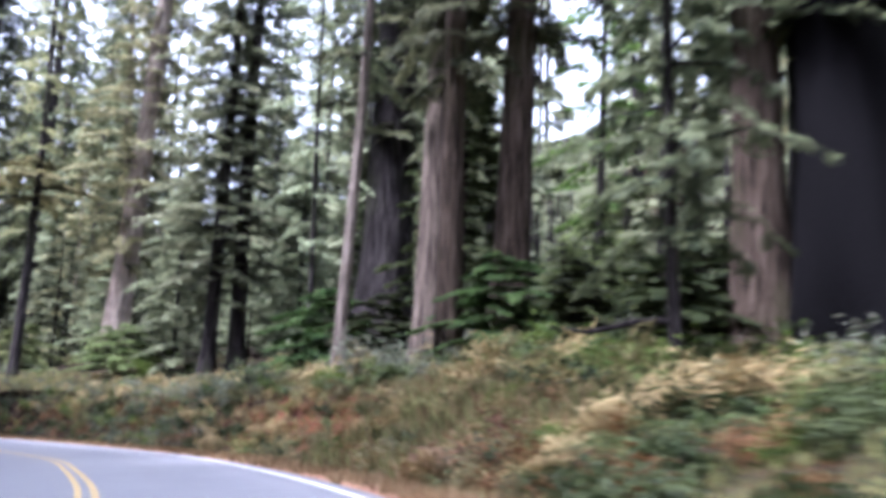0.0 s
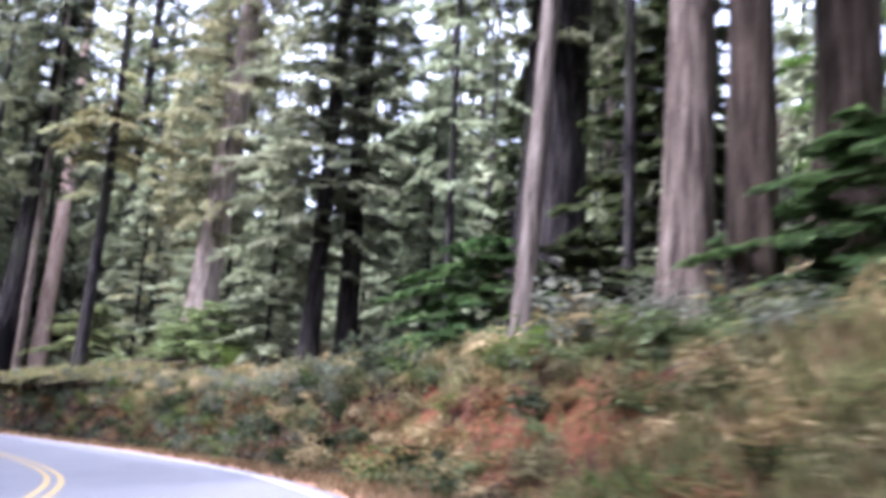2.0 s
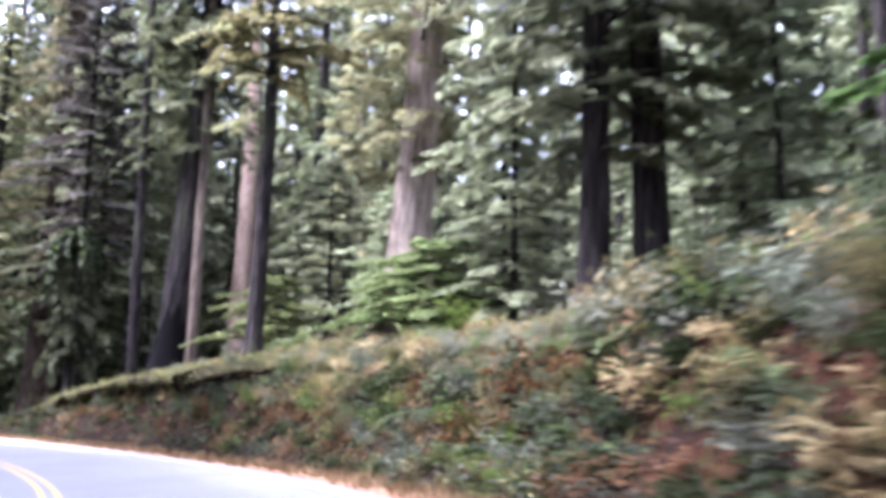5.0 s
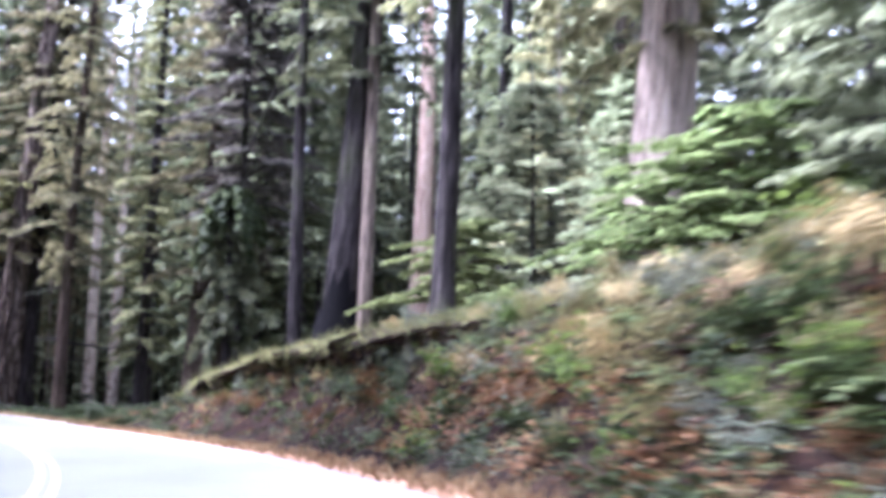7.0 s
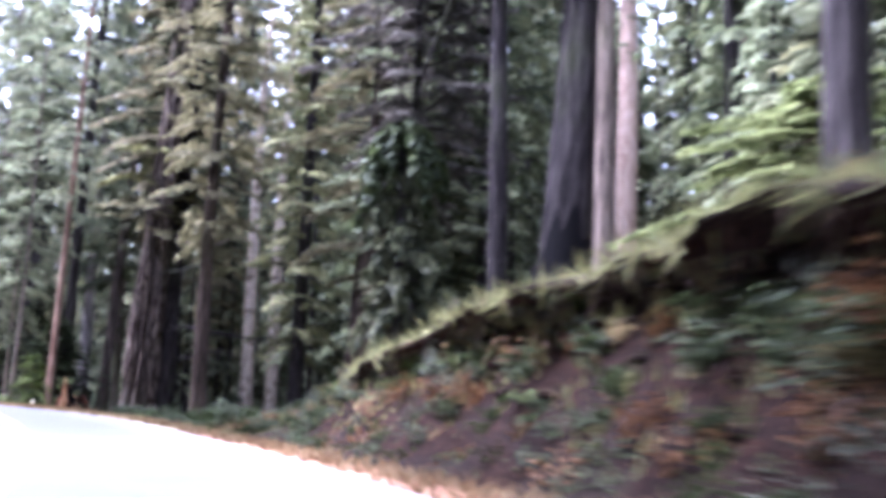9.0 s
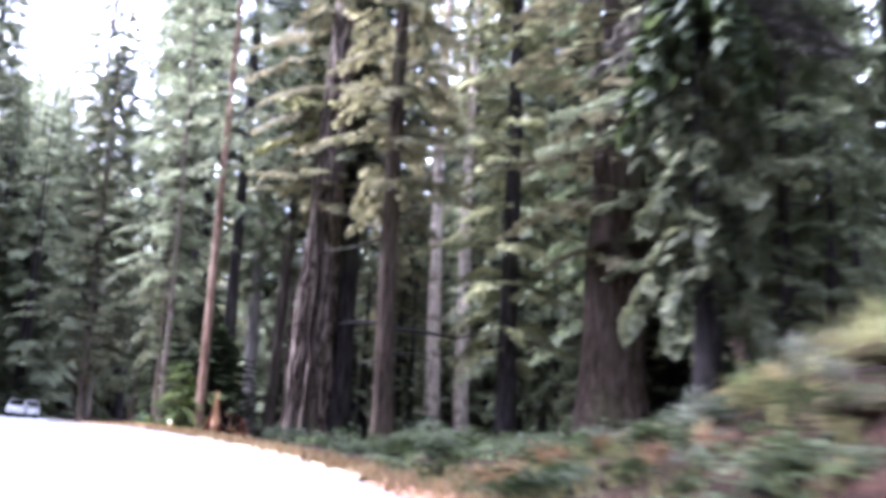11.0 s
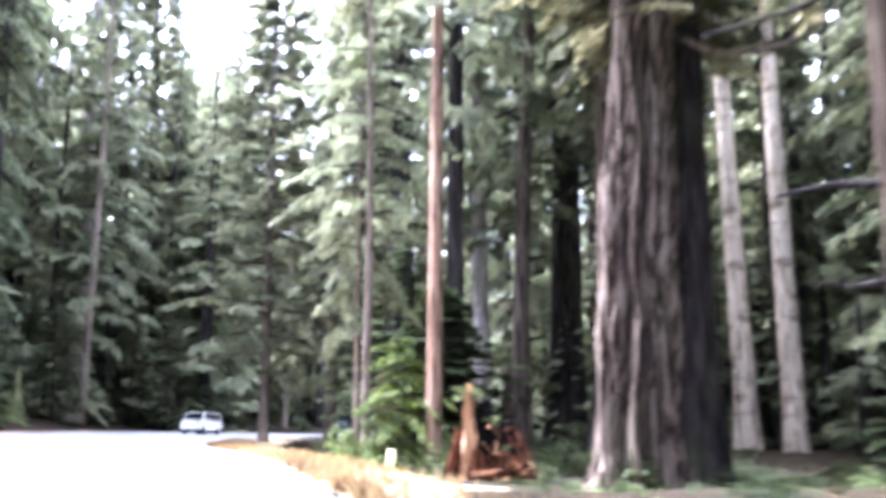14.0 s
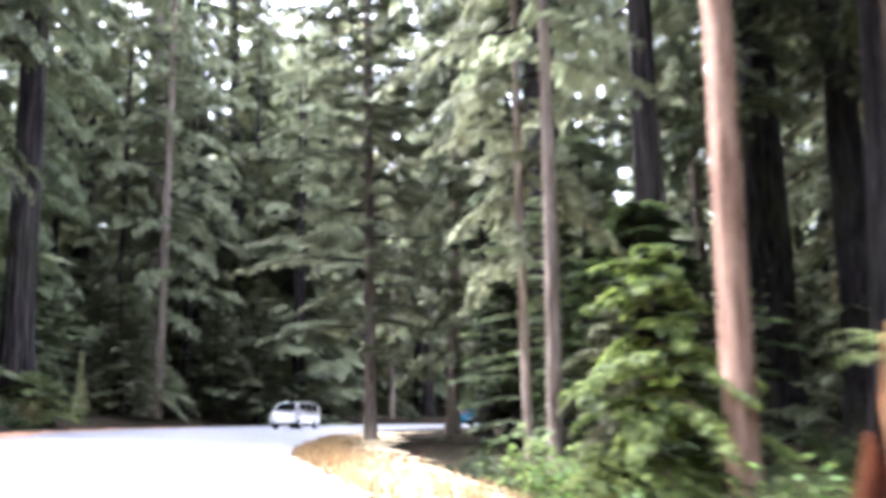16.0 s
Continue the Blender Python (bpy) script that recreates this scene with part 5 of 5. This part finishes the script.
    return t


def marker_post(x, y):
    t = thing("marker_post", pose(x, y, height(x, y) - 0.36, 0, 2, 28), "short roadside post with a pale marker plate", "marker post")
    bm = bmesh.new()
    box(bm, -0.05, -0.02, -0.1, 0.05, 0.02, 0.62, 0.006)
    part("post", bm, POST_WHITE, t)
    bm = bmesh.new()
    box(bm, -0.085, -0.045, 0.50, 0.085, -0.022, 0.80, 0.01)
    part("plate", bm, POST_FACE, t, "pale yellow marker plate")


def car(name, p, turn, length, wide, tall, paint_mat, label, van=True):
    """A car along its own x: a lofted body with panes, lamps, bumpers and wheels."""
    t = thing(name, pose(p.x, p.y, p.z, 0, 0, turn), label, "car")
    h, hood = tall, 0.22 if van else 0.30
    outline = [(-0.5, 0.22), (-0.5, 0.60), (-0.47, 0.93 if van else 0.58), (-0.40, 1.0 if van else 0.62), (-0.30, 1.0 if van else 0.95), (0.06, 1.0), (0.5 - hood, 0.95), (0.5 - hood + 0.14, 0.62), (0.485, 0.52), (0.5, 0.38), (0.5, 0.22)]
    bm = bmesh.new()
    rows = []
    for side, inset in ((-1, 0.10), (-1, 0.0), (1, 0.0), (1, 0.10)):
        row = []
        for a, b in outline:
            tuck = inset + 0.14 * max(0, (b - 0.58) / 0.42)
            row.append(bm.verts.new((a * length * (1 - 0.02 * (inset > 0)), side * (wide / 2 - tuck), b * h * (1.0 if inset else 0.97))))
        rows.append(row)
    for r0, r1 in zip(rows, rows[1:]):
        for n in range(len(outline)):
            m = (n + 1) % len(outline)
            bm.faces.new((r0[n], r0[m], r1[m], r1[n]))
    bm.faces.new(rows[0][::-1])
    bm.faces.new(rows[-1])
    bmesh.ops.recalc_face_normals(bm, faces=bm.faces[:])
    bmesh.ops.bevel(bm, geom=bm.edges[:], offset=0.05, segments=2, affect="EDGES")
    part("body", bm, paint_mat, t, "", True)
    roof_y = wide / 2 - 0.055
    for side in (-1, 1):
        for a0, a1 in ((-0.42, -0.22), (-0.19, 0.02), (0.05, 0.25)) if van else ((-0.26, -0.05), (-0.02, 0.19)):
            bm = bmesh.new()
            q = [bm.verts.new(c) for c in ((a0 * length, side * (roof_y - 0.015), 0.63 * h), (a1 * length, side * (roof_y - 0.015), 0.63 * h), ((a1 - 0.02) * length, side * (roof_y - 0.10), 0.9 * h), ((a0 + 0.005) * length, side * (roof_y - 0.10), 0.9 * h))]
            bm.faces.new(q)
            bmesh.ops.solidify(bm, geom=bm.faces[:], thickness=0.03 * side)
            part("side_window", bm, GLASS_DARK, t, "dark side window", False)
        bm = bmesh.new()
        box(bm, 0.47 * length, side * wide * 0.36 - 0.16, 0.42 * h, 0.507 * length, side * wide * 0.36 + 0.16, 0.51 * h, 0.02)
        part("headlamp", bm, LAMP_GLASS, t, "clear headlamp")
        bm = bmesh.new()
        box(bm, -0.507 * length, side * wide * 0.43 - 0.07, 0.45 * h, -0.49 * length, side * wide * 0.43 + 0.07, 0.62 * h, 0.015)
        part("tail_lamp", bm, RED_GLASS, t, "red tail lamp")
        bm = bmesh.new()
        box(bm, 0.22 * length, side * (wide / 2 + 0.02) - 0.09, 0.6 * h, 0.25 * length, side * (wide / 2 + 0.02) + 0.09, 0.69 * h, 0.02)
        part("mirror", bm, paint_mat, t)
        for a in (-0.32, 0.31):
            bm = bmesh.new()
            bmesh.ops.create_cone(bm, cap_ends=True, segments=22, radius1=0.33, radius2=0.33, depth=0.22)
            bmesh.ops.bevel(bm, geom=[e for e in bm.edges if len(e.link_faces) == 2 and any(len(x.verts) > 4 for x in e.link_faces)], offset=0.035, segments=2, affect="EDGES")
            bmesh.ops.rotate(bm, cent=(0, 0, 0), matrix=Matrix.Rotation(radians(90), 3, "X"), verts=bm.verts)
            bmesh.ops.translate(bm, vec=(a * length, side * (wide / 2 - 0.1), 0.33), verts=bm.verts)
            wheel = part("wheel", bm, RUBBER, t, "black rubber tyre")
            bm = bmesh.new()
            bmesh.ops.create_cone(bm, cap_ends=True, segments=18, radius1=0.21, radius2=0.18, depth=0.03)
            bmesh.ops.rotate(bm, cent=(0, 0, 0), matrix=Matrix.Rotation(radians(90 * side), 3, "X"), verts=bm.verts)
            bmesh.ops.translate(bm, vec=(a * length, side * (wide / 2 + 0.02), 0.33), verts=bm.verts)
            part("rim", bm, CHROME, wheel, "bright steel rim")
    bm = bmesh.new()
    b0, b1 = 0.5 - hood + 0.005, 0.5 - hood + 0.125
    q = [bm.verts.new(c) for c in ((b1 * length, -wide * 0.4, 0.66 * h), (b1 * length, wide * 0.4, 0.66 * h), (b0 * length + 0.03, wide * 0.35, 0.925 * h), (b0 * length + 0.03, -wide * 0.35, 0.925 * h))]
    bm.faces.new(q)
    bmesh.ops.solidify(bm, geom=bm.faces[:], thickness=-0.03)
    part("windscreen", bm, GLASS_DARK, t, "dark windscreen", False)
    bm = bmesh.new()
    box(bm, 0.485 * length, -wide * 0.46, 0.2 * h, 0.52 * length, wide * 0.46, 0.33 * h, 0.04)
    part("bumper", bm, GLASS_DARK if not van else paint_mat, t)
    return t


broken_stump(-84.1, 93.9)


def old_stump(x, y, tall, radius, top, mat, label, lean=(0, 0), rise=0.3):
    """A weathered stump with a ragged broken rim."""
    t = thing("tree_stump", pose(x, y, height(x, y) - 0.1, lean[0], lean[1], 0), label, "stump")
    v, f = trunk_mesh(int(x * 3), tall, radius, 1.5, 0.05, 0.1, False, 26, top, 0.0, 16, 0.05)
    v = [(a, b, c + (rise * noise.noise(Vector((a * 3, b * 3, 1.0))) if c > tall * 0.75 else 0)) for a, b, c in v]
    sheet("stump_body", v, f, mat, t).data.polygons.foreach_set("use_smooth", [True] * len(f))
    for n in range(7):
        a = 6.28 * n / 7 + 0.3
        d = Vector((math.cos(a), math.sin(a), 0))
        stick("root", [d * radius * 0.9 + Vector((0, 0, 0.45)), d * radius * 1.6 + Vector((0, 0, 0.15)), d * radius * 2.4 + Vector((0, 0, -0.15))], [0.16 * radius + 0.04, 0.1 * radius + 0.03, 0.03], mat, t, sides=6)


old_stump(-153.0, 95.0, 4.6, 0.7, 0.07, BARK_MOSSY, "pale pointed mossy snag on the far bank")
marker_post(-77.9, 87.9)
def on_road(x, y):
    j, w = plan(x, y)
    return Vector((x, y, LINE[j[0], 2] + float(np.clip(w[0], -6, 6)) * BANKING[j[0]] + 0.01))


car("minivan", on_road(-144.2, 108.1), -42, 4.7, 1.85, 1.85, BODY_WHITE, "white minivan with dark windows on the road", True)
car("saloon_car", Vector((-147.0, 122.8, height(-147.0, 122.8) + 0.05)), -30, 4.4, 1.75, 1.45, BODY_BLUE, "blue and silver car half hidden by the verge", False)

for x, y, sx, sz, leaf, label in ((-89.1, 94.75, 0.60, 0.46, LEAF, "bright green layered bush beside the road"), (-86.4, 91.6, 0.16, 0.1, LEAF, "low bright green bush beside the marker post"),
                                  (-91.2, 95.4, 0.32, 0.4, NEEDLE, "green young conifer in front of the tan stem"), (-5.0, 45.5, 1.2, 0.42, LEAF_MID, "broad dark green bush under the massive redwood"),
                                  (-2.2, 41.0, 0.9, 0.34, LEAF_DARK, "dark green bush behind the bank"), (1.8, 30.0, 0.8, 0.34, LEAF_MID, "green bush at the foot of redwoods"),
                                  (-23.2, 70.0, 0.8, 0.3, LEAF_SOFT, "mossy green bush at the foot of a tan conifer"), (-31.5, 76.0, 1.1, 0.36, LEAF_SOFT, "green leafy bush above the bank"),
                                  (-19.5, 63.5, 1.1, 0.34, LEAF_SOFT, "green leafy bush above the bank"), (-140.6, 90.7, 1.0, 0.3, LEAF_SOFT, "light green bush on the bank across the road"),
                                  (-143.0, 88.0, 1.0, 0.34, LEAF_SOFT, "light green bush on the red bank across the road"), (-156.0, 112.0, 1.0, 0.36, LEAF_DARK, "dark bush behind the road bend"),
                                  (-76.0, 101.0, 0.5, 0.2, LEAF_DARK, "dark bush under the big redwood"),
                                  # four dark bushes added where the shade under the redwoods should be deeper
                                  (6.3, 27.6, 0.8, 0.3, LEAF_DARK, "dark green bush added to deepen redwood shade"), (8.6, 31.5, 1.0, 0.34, LEAF_DARK, "dark green bush added to deepen redwood shade"),
                                  (10.6, 28.4, 1.0, 0.36, LEAF_DARK, "dark green bush added to deepen redwood shade"), (4.6, 32.5, 0.7, 0.3, LEAF_DARK, "dark green bush added to deepen redwood shade")):
    t = thing("bush", pose(x, y, height(x, y) - 0.05), label, "bush", "green bushes")
    BROAD.put(t, leaf, STEM, (sx, sx, sz) if sx == sz else (sx * 1.35, sx * 1.35, sz * 2.4), (x * 2.1) % 6.28)

bare = [o for o in bpy.data.objects if o.name.startswith("conifer") and o.get("label", "").startswith(("thin dark conifer with a bare sideways", "thin black conifer", "dark straight conifer with one long"))]
for ob in bare:
    g = random.Random(len(ob.name))
    if "sideways" in ob["label"]:
        stick("bare_limb", [(0, 0, 1.3), (-0.8, -0.2, 1.25), (-1.9, -0.5, 0.95), (-2.4, -0.6, 1.0)], [0.09, 0.07, 0.05, 0.02], BARK_DARK, ob, "bare dark sideways limb")
    elif "black" in ob["label"]:
        for n in range(34):
            h, a, ln = 2 + n * 0.42, g.uniform(0, 6.28), g.uniform(0.5, 1.9)
            d = Vector((math.cos(a), math.sin(a), g.uniform(-0.25, 0.25)))
            stick("dead_stub", [Vector((0, 0, h)), Vector((0, 0, h)) + d * ln * 0.5, Vector((0, 0, h - 0.1)) + d * ln], [0.035, 0.022, 0.006], BARK_DARK, ob, sides=4)
    else:
        stick("bent_limb", [(0, 0, 18.0), (-1.4, 0.9, 17.7), (-3.6, 2.4, 16.6), (-6.0, 4.0, 15.0), (-7.9, 5.3, 13.6), (-8.4, 5.7, 12.4)], [0.15, 0.13, 0.11, 0.085, 0.06, 0.03], BARK_DARK, ob, "long bare bent limb")

for ob in list(bpy.data.objects):
    if ob.get("label", "").startswith("slim dark conifer at the edge"):
        SHAG.put(ob, OLIVE, BARK_DARK, (1.05, 1.05, 1.0), 0.7, 12.6)
        g = random.Random(9)
        for n in range(9):
            h, a, ln = 9.0 + n * 0.9, 3.6 + g.uniform(-0.9, 0.9), g.uniform(1.4, 3.2)
            d = Vector((math.cos(a), math.sin(a), g.uniform(-0.1, 0.25)))
            stick("dead_stub", [Vector((0, 0, h)), Vector((0, 0, h + 0.05)) + d * ln * 0.5, Vector((0, 0, h - 0.1)) + d * ln], [0.05, 0.035, 0.01], BARK_DARK, ob, sides=5)
    elif ob.get("label", "").startswith("brown straight conifer with broken"):
        for path, r in (([(0.2, 0.15, 5.0), (1.2, 0.95, 4.9), (2.3, 1.8, 4.7), (3.0, 2.4, 4.9)], 0.11), ([(-0.2, -0.15, 5.2), (-1.0, -0.8, 5.25), (-1.7, -1.4, 5.1)], 0.10), ([(-0.2, -0.1, 9.0), (-1.3, -1.0, 8.5), (-2.6, -2.0, 8.2)], 0.09),
                        ([(0.2, 0.1, 3.9), (0.9, 0.7, 3.95), (1.5, 1.2, 3.7)], 0.08), ([(-0.2, -0.2, 3.6), (-0.8, -0.6, 3.5), (-1.3, -1.1, 3.6)], 0.07)):
            stick("broken_limb", path, [r * (1 - 0.75 * n / (len(path) - 1)) for n in range(len(path))], BARK_DARK, ob, "dark broken side limb", sides=6)
    elif ob.get("label", "").startswith("huge twisted redwood"):
        stick("long_limb", [(0.5, 0.7, 12.9), (1.5, 1.9, 12.3), (2.6, 3.2, 12.6), (3.5, 4.3, 13.7)], [0.15, 0.11, 0.08, 0.03], BARK_TAN, ob, "long curved mossy limb")
        SHAG.put(ob, NEEDLE_MOSS, BARK_DARK, (1.25, 1.25, 1.0), 0.7, 12.6)
        SHAG.put(ob, OLIVE, BARK_DARK, (1.1, 1.1, 1.3), 2.9, 16.0)
